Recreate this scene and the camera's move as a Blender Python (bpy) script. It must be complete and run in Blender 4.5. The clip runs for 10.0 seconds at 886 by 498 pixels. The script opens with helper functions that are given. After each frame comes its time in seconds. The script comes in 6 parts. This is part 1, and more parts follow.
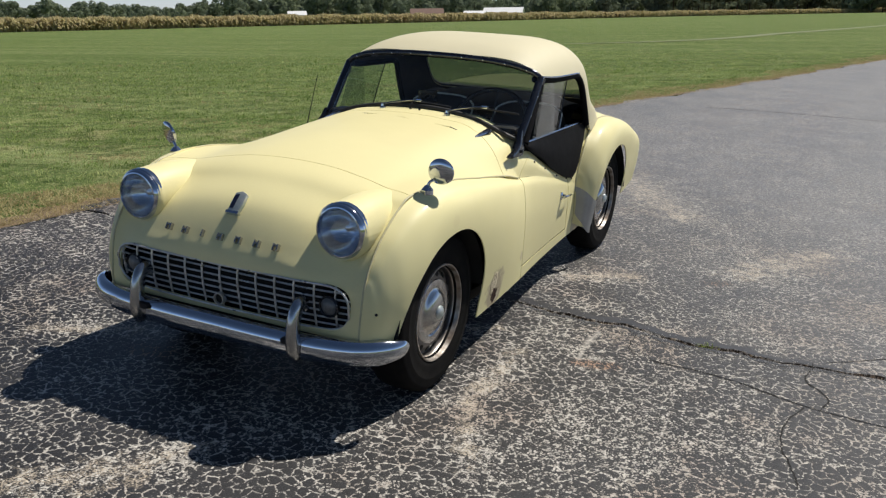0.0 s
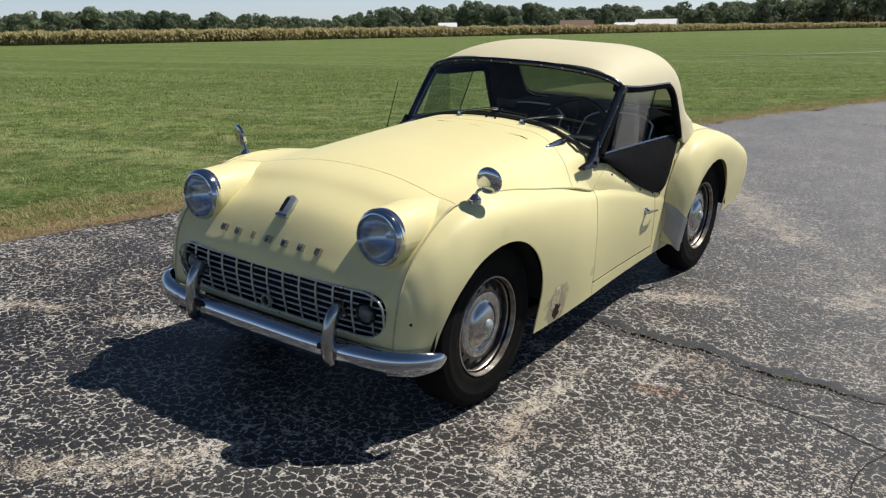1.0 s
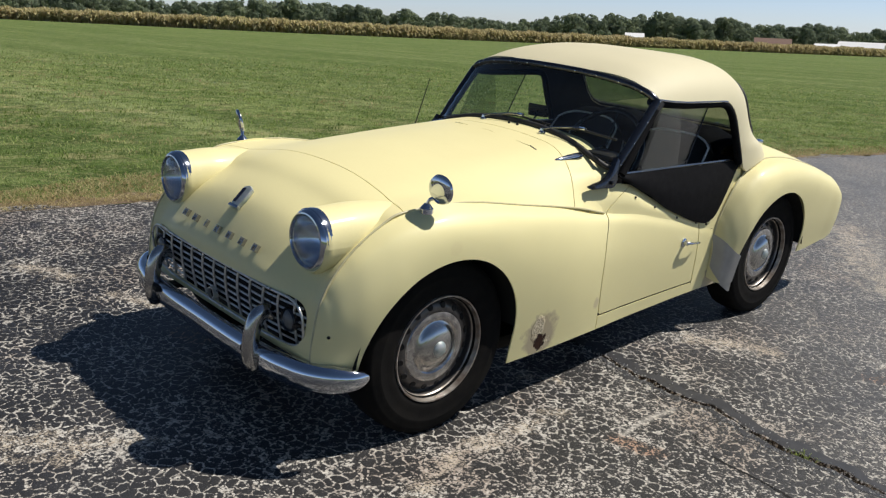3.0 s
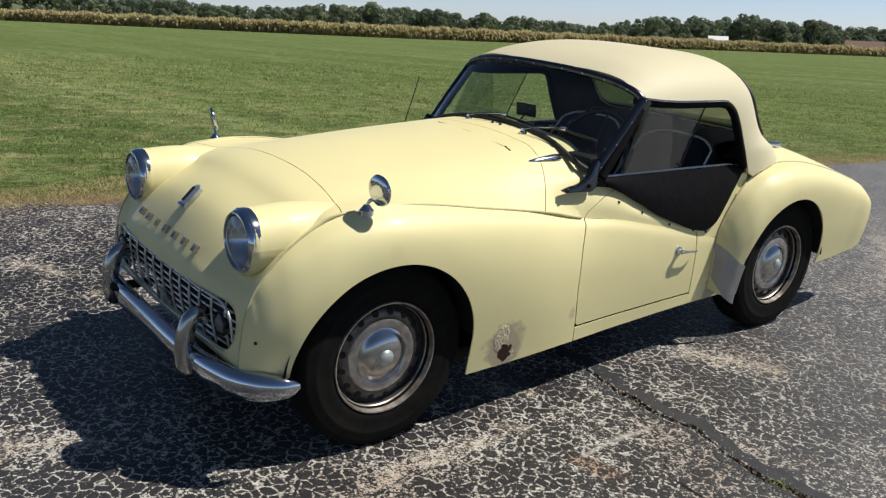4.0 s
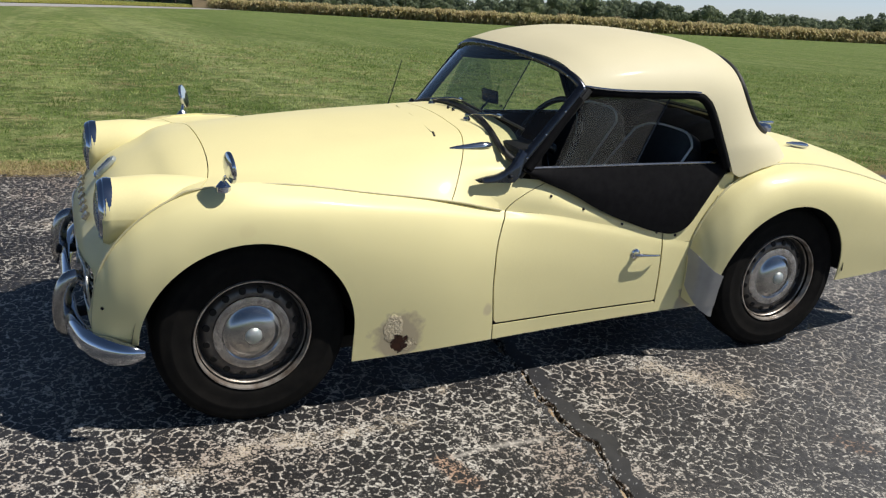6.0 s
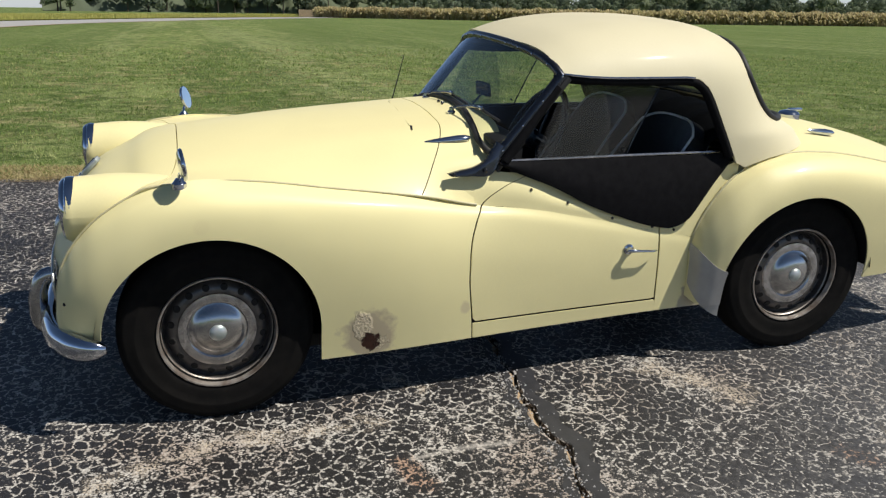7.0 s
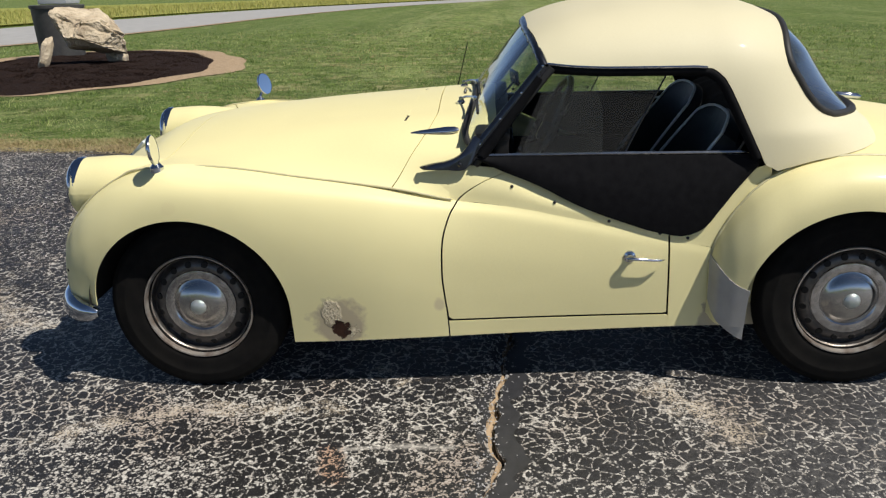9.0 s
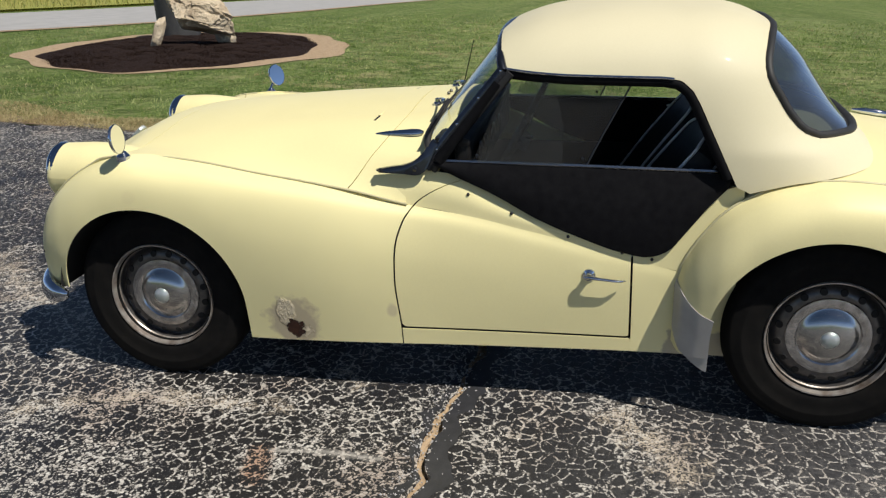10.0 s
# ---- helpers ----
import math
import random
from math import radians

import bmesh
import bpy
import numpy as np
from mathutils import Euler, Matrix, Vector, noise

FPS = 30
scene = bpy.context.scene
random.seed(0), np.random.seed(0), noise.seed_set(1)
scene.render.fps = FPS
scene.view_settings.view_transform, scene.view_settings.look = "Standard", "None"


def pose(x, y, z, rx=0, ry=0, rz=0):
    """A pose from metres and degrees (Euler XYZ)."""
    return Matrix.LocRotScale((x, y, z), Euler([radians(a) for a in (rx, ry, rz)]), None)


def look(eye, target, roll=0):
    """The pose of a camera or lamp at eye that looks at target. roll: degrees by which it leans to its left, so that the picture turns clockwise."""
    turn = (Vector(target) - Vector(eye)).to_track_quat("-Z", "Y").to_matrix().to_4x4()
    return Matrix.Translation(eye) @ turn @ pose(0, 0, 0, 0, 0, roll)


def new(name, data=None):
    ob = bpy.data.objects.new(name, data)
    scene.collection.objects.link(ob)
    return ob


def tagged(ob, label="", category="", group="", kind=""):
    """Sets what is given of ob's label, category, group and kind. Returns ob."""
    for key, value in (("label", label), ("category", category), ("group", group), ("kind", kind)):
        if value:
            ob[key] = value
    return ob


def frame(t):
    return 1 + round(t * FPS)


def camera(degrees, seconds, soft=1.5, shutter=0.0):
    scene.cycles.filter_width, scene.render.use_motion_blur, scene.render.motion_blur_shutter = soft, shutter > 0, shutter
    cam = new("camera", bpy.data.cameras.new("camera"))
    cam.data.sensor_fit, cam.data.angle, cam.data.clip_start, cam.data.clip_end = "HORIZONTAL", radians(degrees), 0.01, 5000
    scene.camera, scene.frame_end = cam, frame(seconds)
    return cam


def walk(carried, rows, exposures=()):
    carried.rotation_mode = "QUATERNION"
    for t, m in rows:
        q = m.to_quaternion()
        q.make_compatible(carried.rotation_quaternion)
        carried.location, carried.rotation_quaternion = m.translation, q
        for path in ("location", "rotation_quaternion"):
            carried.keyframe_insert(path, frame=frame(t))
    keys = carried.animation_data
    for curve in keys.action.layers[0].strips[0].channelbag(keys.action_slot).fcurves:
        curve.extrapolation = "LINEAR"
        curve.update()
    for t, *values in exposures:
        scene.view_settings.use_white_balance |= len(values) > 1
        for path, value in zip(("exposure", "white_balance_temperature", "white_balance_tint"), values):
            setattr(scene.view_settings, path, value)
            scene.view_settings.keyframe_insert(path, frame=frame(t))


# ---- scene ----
cam = camera(53.7, 10.0, soft=1.25)
# The car stands on paving that falls to its left; LEVEL turns the car's own axes (y to its tail, x to its left) into the level world.
LEVEL = Vector((-0.0645, 0.0117, 1.0)).rotation_difference(Vector((0, 0, 1))).to_matrix().to_4x4()
PATH = [
    (0, (2.012, -2.855, 1.552), (1.183, -1.133, 0.962), 2.3),
    (0.5, (2.138, -2.761, 1.543), (1.145, -1.127, 0.956), 1.5),
    (1, (2.26, -2.605, 1.536), (1.153, -1.043, 0.959), 1.9),
    (1.5, (2.392, -2.464, 1.528), (1.192, -0.972, 0.951), 2.3),
    (2, (2.538, -2.283, 1.532), (1.246, -0.869, 0.957), 4.0),
    (2.5, (2.591, -2.123, 1.521), (1.23, -0.777, 0.941), 4.6),
    (3, (2.62, -1.913, 1.523), (1.235, -0.596, 0.934), 4.8),
    (3.2, (2.633, -1.832, 1.525), (1.242, -0.524, 0.93), 4.7),
    (4.5, (2.883, -1.278, 1.509), (1.314, -0.195, 0.905), 4.3),
    (5, (2.969, -1.039, 1.528), (1.356, -0.044, 0.887), 4.4),
    (5.5, (3.135, -0.769, 1.543), (1.461, 0.11, 0.89), 4.2),
    (6.8, (3.329, -0.183, 1.519), (1.539, 0.441, 0.882), 2.1),
    (7, (3.349, -0.079, 1.516), (1.542, 0.482, 0.869), 1.2),
    (7.5, (3.467, 0.211, 1.547), (1.62, 0.586, 0.876), -0.5),
    (8, (3.437, 0.428, 1.499), (1.582, 0.722, 0.813), -0.5),
    (8.5, (3.38, 0.732, 1.542), (1.512, 0.834, 0.835), -2.1),
    (9, (3.397, 1.059, 1.537), (1.523, 0.93, 0.848), -2.1),
    (9.5, (3.364, 1.348, 1.559), (1.509, 1.065, 0.868), -1.3),
    (10, (3.23, 1.581, 1.55), (1.399, 1.191, 0.844), -1.3),
]
walk(cam, [(t, LEVEL @ look(eye, target, roll)) for t, eye, target, roll in PATH])

# ---- light ----
SUN_FROM = (LEVEL.to_3x3() @ Vector((0.30, 0.58, 1.0))).normalized()
world = bpy.data.worlds.new("world")
scene.world = world
world.use_nodes = True
wn = world.node_tree
sky = wn.nodes.new("ShaderNodeTexSky")
sky.sky_type = 'NISHITA'
sky.sun_disc = False
sky.sun_elevation = math.asin(SUN_FROM.z)
sky.sun_rotation = math.atan2(SUN_FROM.x, SUN_FROM.y)
sky.air_density, sky.dust_density, sky.ozone_density = 1.0, 0.35, 1.6
geo, sepz = wn.nodes.new("ShaderNodeTexCoord"), wn.nodes.new("ShaderNodeSeparateXYZ")
wn.links.new(geo.outputs["Generated"], sepz.inputs[0])
# hazy summer air: the sky pales towards the horizon all round
air = wn.nodes.new("ShaderNodeValToRGB")
air.color_ramp.elements.new(0.07)
for el, (p, c) in zip(air.color_ramp.elements, ((0.0, (1.9, 2.14, 2.95)), (0.08, (1.55, 1.74, 2.4)), (0.32, (0.86, 0.88, 0.90)))):
    el.position, el.color = p, (*c, 1)
wn.links.new(sepz.outputs[2], air.inputs[0])
tint = wn.nodes.new("ShaderNodeMix")
tint.data_type, tint.blend_type = 'RGBA', 'MULTIPLY'
tint.inputs[0].default_value = 1.0
wn.links.new(sky.outputs[0], tint.inputs[6])
wn.links.new(air.outputs[0], tint.inputs[7])
wn.links.new(tint.outputs[2], wn.nodes["Background"].inputs[0])
wn.nodes["Background"].inputs[1].default_value = 0.052
sun = new("sun", bpy.data.lights.new("sun", 'SUN'))
sun.data.energy, sun.data.angle, sun.data.color = 5.4, radians(0.55), (1.0, 0.95, 0.87)
sun.matrix_world = look(SUN_FROM * 50, (0, 0, 0))
scene.view_settings.exposure = -0.04


# ---- tools ----
class Nodes:
    """Short hand for a node material."""
    def __init__(self, name):
        self.m = bpy.data.materials.new(name)
        self.m.use_nodes = True
        self.t = self.m.node_tree
        self.b = self.t.nodes["Principled BSDF"]
        self.c = self.t.nodes.new("ShaderNodeTexCoord")

    def add(self, kind, **sets):
        n = self.t.nodes.new("ShaderNode" + kind)
        for k, v in sets.items():
            if k in n.inputs:
                n.inputs[k].default_value = v
            else:
                setattr(n, k, v)
        return n

    def link(self, a, b):
        self.t.links.new(a, b)

    def noise(self, scale, detail=4.0, rough=0.55, at="Object", dist=0.0):
        n = self.add("TexNoise", Scale=scale, Detail=detail, Roughness=rough, Distortion=dist)
        self.link(self.c.outputs[at], n.inputs["Vector"])
        return n.outputs["Fac"]

    def ramp(self, fac, stops):
        r = self.add("ValToRGB")
        e = r.color_ramp.elements
        while len(e) < len(stops):
            e.new(0.5)
        for el, (p, c) in zip(e, stops):
            el.position = p
            el.color = (*c, 1) if len(c) == 3 else c
        self.link(fac, r.inputs[0])
        return r.outputs[0]

    def mix(self, fac, a, b, how='MIX'):
        n = self.add("Mix", data_type='RGBA', blend_type=how)
        for sock, v in ((n.inputs[0], fac), (n.inputs[6], a), (n.inputs[7], b)):
            if isinstance(v, (int, float)):
                sock.default_value = v
            elif isinstance(v, tuple):
                sock.default_value = (*v, 1)
            else:
                self.link(v, sock)
        return n.outputs[2]

    def math(self, op, a, b=0.0, clamp=False):
        n = self.add("Math", operation=op, use_clamp=clamp)
        for sock, v in zip(n.inputs, (a, b)):
            if isinstance(v, (int, float)):
                sock.default_value = v
            else:
                self.link(v, sock)
        return n.outputs[0]

    def bump(self, height, strength, distance):
        n = self.add("Bump", Strength=strength, Distance=distance)
        self.link(height, n.inputs["Height"])
        self.link(n.outputs[0], self.b.inputs["Normal"])

    def set(self, color=None, rough=None, metal=None, **more):
        for key, v in (("Base Color", color), ("Roughness", rough), ("Metallic", metal), *more.items()):
            if v is None:
                continue
            s = self.b.inputs[key]
            if isinstance(v, (int, float)):
                s.default_value = v
            elif isinstance(v, tuple):
                s.default_value = (*v, 1) if len(v) == 3 else v
            else:
                self.link(v, s)
        return self.m


def spline(ts, ps, q):
    """Smooth curve through ps at the parameters ts, read at q."""
    ts, ps, q = np.asarray(ts, float), np.asarray(ps, float), np.atleast_1d(np.asarray(q, float))
    flat = ps.ndim == 1
    if flat:
        ps = ps[:, None]
    h = np.diff(ts)
    d = np.diff(ps, axis=0) / h[:, None]
    m = np.empty_like(ps)
    m[0], m[-1] = d[0], d[-1]
    if len(ts) > 2:
        w = h[:-1] / (h[:-1] + h[1:])
        m[1:-1] = d[:-1] * (1 - w)[:, None] + d[1:] * w[:, None]
    i = np.clip(np.searchsorted(ts, q, side="right") - 1, 0, len(ts) - 2)
    s = np.clip((q - ts[i]) / h[i], 0, 1)[:, None]
    hh = h[i][:, None]
    out = ((2 * s**3 - 3 * s**2 + 1) * ps[i] + (s**3 - 2 * s**2 + s) * hh * m[i]
           + (3 * s**2 - 2 * s**3) * ps[i + 1] + (s**3 - s**2) * hh * m[i + 1])
    return out[:, 0] if flat else out


def mesh_ob(name, verts, faces, mat, parent=None, normals=None, smooth=True):
    me = bpy.data.meshes.new(name)
    me.from_pydata([tuple(map(float, v)) for v in verts], [], [tuple(map(int, f)) for f in faces])
    me.materials.append(mat)
    if smooth:
        me.polygons.foreach_set("use_smooth", [True] * len(me.polygons))
    me.update()
    if normals is not None:
        me.normals_split_custom_set_from_vertices([tuple(map(float, n)) for n in normals])
    ob = new(name, me)
    if parent:
        ob.parent = parent
    return ob


def part(name, bm, mat, parent=None, label="", smooth=30, at=None):
    """One bmesh as one mesh object under a thing."""
    bmesh.ops.recalc_face_normals(bm, faces=bm.faces)
    me = bpy.data.meshes.new(name)
    bm.to_mesh(me)
    bm.free()
    me.materials.append(mat)
    if smooth:
        me.polygons.foreach_set("use_smooth", [True] * len(me.polygons))
        me.set_sharp_from_angle(angle=radians(smooth))
    ob = new(name, me)
    if parent:
        ob.parent = parent
    if at is not None:
        ob.matrix_basis = at
    if label:
        tagged(ob, label)
    return ob


def grid(P):
    """Vertices, normals and triangles of a sheet P[i, j]."""
    n, m = P.shape[:2]
    V = P.reshape(-1, 3)
    a = (np.arange(n - 1)[:, None] * m + np.arange(m - 1)).ravel()
    F = np.concatenate([np.c_[a, a + m, a + m + 1], np.c_[a, a + m + 1, a + 1]])
    return V, vnormals(V, F), F


def vnormals(V, F):
    fn = np.cross(V[F[:, 1]] - V[F[:, 0]], V[F[:, 2]] - V[F[:, 0]])
    N = np.zeros_like(V)
    for k in range(3):
        np.add.at(N, F[:, k], fn)
    return N / np.maximum(np.linalg.norm(N, axis=1), 1e-12)[:, None]


def clip(S, f):
    """The part of the sheet S = (V, N, F) where f(V) >= 0, cut along f = 0."""
    V, N, F = S
    v = f(V)
    v = np.where(np.abs(v) < 2e-4, 2e-4, v)
    inn = v >= 0
    cnt = inn[F].sum(1)
    keep = [F[cnt == 3]]
    newV, newN, made = [V], [N], {}
    base = len(V)
    extraV, extraN = [], []

    def cut(a, b):
        key = (a, b) if a < b else (b, a)
        if key not in made:
            t = v[a] / (v[a] - v[b])
            made[key] = base + len(extraV)
            extraV.append(V[a] + t * (V[b] - V[a]))
            n = N[a] + t * (N[b] - N[a])
            extraN.append(n / max(np.linalg.norm(n), 1e-12))
        return made[key]
    tris = []
    for a, b, c in F[(cnt == 1) | (cnt == 2)]:
        one = int(inn[a]) + int(inn[b]) + int(inn[c]) == 1
        while inn[a] != one or inn[b] == one or inn[c] == one:
            a, b, c = b, c, a
        if one:
            tris.append((a, cut(a, b), cut(a, c)))
        else:
            p, q = cut(a, b), cut(a, c)
            tris += [(p, b, c), (p, c, q)]
    if extraV:
        V, N = np.vstack([V, extraV]), np.vstack([N, extraN])
    F = np.concatenate(keep + ([np.array(tris)] if tris else []))
    used, inv = np.unique(F, return_inverse=True)
    return V[used], N[used], inv.reshape(-1, 3)


def shell(S, thick):
    """A sheet given thickness inward, with a square rim: vertices, faces, normals."""
    V, N, F = S
    n = len(V)
    W = V - N * thick
    e = np.concatenate([F[:, [0, 1]], F[:, [1, 2]], F[:, [2, 0]]])
    key = np.sort(e, 1)
    _, first, count = np.unique(key, axis=0, return_index=True, return_counts=True)
    rim = e[first[count == 1]]
    a, b = rim[:, 0], rim[:, 1]
    rn = np.cross(V[b] - V[a], N[a] + N[b])
    rn /= np.maximum(np.linalg.norm(rn, axis=1), 1e-12)[:, None]
    k = len(rim)
    RV = np.concatenate([V[a], V[b], W[b], W[a]])
    o = 2 * n
    i = np.arange(k)
    quads = np.c_[o + i + k, o + i, o + i + 3 * k, o + i + 2 * k]
    verts = np.concatenate([V, W, RV])
    norms = np.concatenate([N, -N, np.concatenate([rn] * 4)])
    faces = [tuple(t) for t in F] + [tuple(t) for t in F[:, ::-1] + n] + [tuple(q) for q in quads]
    return verts, faces, norms


def panel(name, S, mat, parent, thick=0.012, label=""):
    v, f, n = shell(S, thick)
    ob = mesh_ob(name, v, f, mat, parent, n)
    if label:
        tagged(ob, label)
    return ob


def flip(S):
    V, N, F = S
    return V * (-1, 1, 1), N * (-1, 1, 1), F[:, ::-1]


def join(*sheets):
    V, N, F, o = [], [], [], 0
    for v, n, f in sheets:
        V.append(v), N.append(n), F.append(f + o)
        o += len(v)
    return np.vstack(V), np.vstack(N), np.vstack(F)


def tube_data(points, radius, n=10, closed=False, flat=1.0):
    """A round (or flattened) rod along points: verts, faces."""
    P = np.asarray(points, float)
    m = len(P)
    T = np.roll(P, -1, 0) - np.roll(P, 1, 0) if closed else np.gradient(P, axis=0)
    T /= np.linalg.norm(T, axis=1)[:, None]
    up = np.array([0, 0, 1.0]) if abs(T[0, 2]) < 0.9 else np.array([0, 1.0, 0])
    R = np.broadcast_to(np.asarray(radius, float), (m,))
    verts, faces = [], []
    u = np.cross(up, T[0])
    for k in range(m):
        u = u - T[k] * np.dot(u, T[k])
        u /= np.linalg.norm(u)
        w = np.cross(T[k], u)
        for j in range(n):
            a = 2 * math.pi * j / n
            verts.append(P[k] + R[k] * (math.cos(a) * u + flat * math.sin(a) * w))
    for k in range(m if closed else m - 1):
        for j in range(n):
            a, b = k * n + j, k * n + (j + 1) % n
            c, d = ((k + 1) % m) * n + (j + 1) % n, ((k + 1) % m) * n + j
            faces.append((a, b, c, d))
    if not closed:
        faces += [tuple(range(n))[::-1], tuple((m - 1) * n + j for j in range(n))]
    return verts, faces


def rod(name, points, radius, mat, parent, n=10, closed=False, flat=1.0, label=""):
    v, f = tube_data(points, radius, n, closed, flat)
    bm = bmesh.new()
    vs = [bm.verts.new(p) for p in v]
    for q in f:
        bm.faces.new([vs[i] for i in q])
    return part(name, bm, mat, parent, label, smooth=50)


def lathe(profile, n=48, axis="x"):
    """A bmesh turned round an axis; profile of (along, radius)."""
    bm = bmesh.new()
    rings = []
    for s, r in profile:
        ring = []
        for j in range(n if r > 1e-6 else 1):
            a = 2 * math.pi * j / n
            c, d = r * math.cos(a), r * math.sin(a)
            ring.append(bm.verts.new({"x": (s, c, d), "y": (c, s, d), "z": (c, d, s)}[axis]))
        rings.append(ring)
    for p, q in zip(rings[:-1], rings[1:]):
        for j in range(n):
            k = (j + 1) % n
            if len(p) == 1 and len(q) == 1:
                continue
            if len(p) == 1:
                bm.faces.new((p[0], q[j], q[k]))
            elif len(q) == 1:
                bm.faces.new((p[j], q[0], p[k]))
            else:
                bm.faces.new((p[j], q[j], q[k], p[k]))
    return bm


def box(sx, sy, sz, bevel=0.0, segments=2, at=None):
    bm = bmesh.new()
    bmesh.ops.create_cube(bm, size=1.0, matrix=Matrix.Diagonal((sx, sy, sz, 1)))
    if bevel:
        bmesh.ops.bevel(bm, geom=list(bm.edges), offset=bevel, segments=segments, profile=0.6, affect='EDGES')
    if at is not None:
        bmesh.ops.transform(bm, matrix=at, verts=bm.verts)
    return bm


def plate(outline, thick, axis=(0, 1, 0), bevel=0.0):
    """A flat plate: outline points in 3D, pushed along axis by thick."""
    bm = bmesh.new()
    vs = [bm.verts.new(p) for p in outline]
    face = bm.faces.new(vs)
    out = bmesh.ops.extrude_face_region(bm, geom=[face])
    bmesh.ops.translate(bm, vec=Vector(axis) * thick, verts=[v for v in out["geom"] if isinstance(v, bmesh.types.BMVert)])
    if bevel:
        bmesh.ops.bevel(bm, geom=list(bm.edges), offset=bevel, segments=2, profile=0.6, affect='EDGES')
    return bm


def merge(bms):
    """Several bmeshes as one."""
    out = bmesh.new()
    for b in bms:
        me = bpy.data.meshes.new("tmp")
        b.to_mesh(me)
        b.free()
        out.from_mesh(me)
        bpy.data.meshes.remove(me)
    return out


# ---- materials ----
def paint(name, base, dull, coat=0.10, rough=0.42):
    n = Nodes(name)
    big = n.noise(2.2, 3, 0.5)
    fine = n.noise(140, 3, 0.6)
    c = n.mix(n.ramp(big, [(0.35, (0, 0, 0)), (0.7, (1, 1, 1))]), base, dull)
    c = n.mix(n.math('MULTIPLY', fine, 0.12), c, (0.36, 0.30, 0.17))
    r = n.math('ADD', n.math('MULTIPLY', n.noise(9, 4), 0.14), rough)
    n.set(c, r, 0.0, **{"Specular IOR Level": 0.32, "Coat Weight": coat, "Coat Roughness": 0.12})
    n.bump(n.noise(5, 2), 0.05, 0.02)
    return n.m


PAINT = paint("yellow_paint", (0.80, 0.725, 0.385), (0.755, 0.685, 0.365))
TOP = paint("cream_paint", (0.66, 0.605, 0.415), (0.62, 0.57, 0.39), 0.02, 0.52)


def wing_paint():
    """The wing's paint with a rusted, primered patch low behind the wheel."""
    n = Nodes("yellow_paint_rusted")
    n.t.nodes.remove(n.b)
    out = n.t.nodes["Material Output"]
    n.b = n.add("BsdfPrincipled")
    n.link(n.b.outputs[0], out.inputs[0])
    big = n.noise(2.2, 3, 0.5)
    base = n.mix(n.ramp(big, [(0.35, (0, 0, 0)), (0.7, (1, 1, 1))]), (0.80, 0.725, 0.385), (0.755, 0.685, 0.365))
    sep = n.add("SeparateXYZ")
    n.link(n.c.outputs["Object"], sep.inputs[0])

    def spot(y, z, ry, rz, wob, scale):
        dy = n.math('DIVIDE', n.math('SUBTRACT', sep.outputs[1], y), ry)
        dz = n.math('DIVIDE', n.math('SUBTRACT', sep.outputs[2], z), rz)
        d = n.math('SQRT', n.math('ADD', n.math('MULTIPLY', dy, dy), n.math('MULTIPLY', dz, dz)))
        return n.math('ADD', d, n.math('MULTIPLY', n.math('SUBTRACT', n.noise(scale, 4), 0.5), wob))
    # bare primer round the patch
    prim = n.ramp(spot(0.50, 0.265, 0.105, 0.10, 1.3, 17), [(0.7, (1, 1, 1)), (1.05, (0, 0, 0))])
    c = n.mix(n.math('MULTIPLY', prim, 0.75), base, (0.38, 0.30, 0.23))
    prim2 = n.ramp(spot(0.85, 0.32, 0.022, 0.03, 0.8, 20), [(0.6, (1, 1, 1)), (1.05, (0, 0, 0))])
    c = n.mix(n.math('MULTIPLY', prim2, 0.5), c, (0.45, 0.36, 0.26))
    prim3 = n.ramp(spot(-0.03, 0.70, 0.03, 0.03, 0.8, 20), [(0.6, (1, 1, 1)), (1.05, (0, 0, 0))])
    c = n.mix(n.math('MULTIPLY', prim3, 0.08), c, (0.52, 0.36, 0.22))
    # bubbled filler
    fill = n.ramp(spot(0.475, 0.298, 0.036, 0.058, 0.7, 40), [(0.8, (1, 1, 1)), (1.0, (0, 0, 0))])
    fill2 = n.ramp(spot(0.54, 0.225, 0.04, 0.03, 2.6, 60), [(0.5, (1, 1, 1)), (0.65, (0, 0, 0))])
    fill = n.math('MAXIMUM', fill, fill2)
    c = n.mix(fill, c, n.mix(n.noise(90, 3), (0.40, 0.32, 0.20), (0.82, 0.72, 0.52)))
    # the hole's brown rust
    hole = n.ramp(spot(0.505, 0.236, 0.031, 0.036, 1.9, 38), [(0.8, (1, 1, 1)), (0.95, (0, 0, 0))])
    c = n.mix(hole, c, n.mix(n.noise(60, 3), (0.012, 0.006, 0.004), (0.07, 0.025, 0.012)))
    r = n.math('ADD', n.math('MULTIPLY', n.noise(9, 4), 0.14), 0.42)
    r = n.math('ADD', r, n.math('MULTIPLY', n.math('MAXIMUM', prim, hole), 0.4))
    n.set(c, r, 0.0)
    coat = n.math('MULTIPLY', n.math('SUBTRACT', 1.0, prim), 0.10)
    n.set(**{"Specular IOR Level": 0.32, "Coat Weight": coat, "Coat Roughness": 0.12})
    h = n.math('ADD', n.math('MULTIPLY', n.math('MULTIPLY', fill, n.noise(110, 4)), 1.0), n.math('MULTIPLY', hole, -2.0))
    n.bump(h, 1.0, 0.011)
    return n.m


WING = wing_paint()


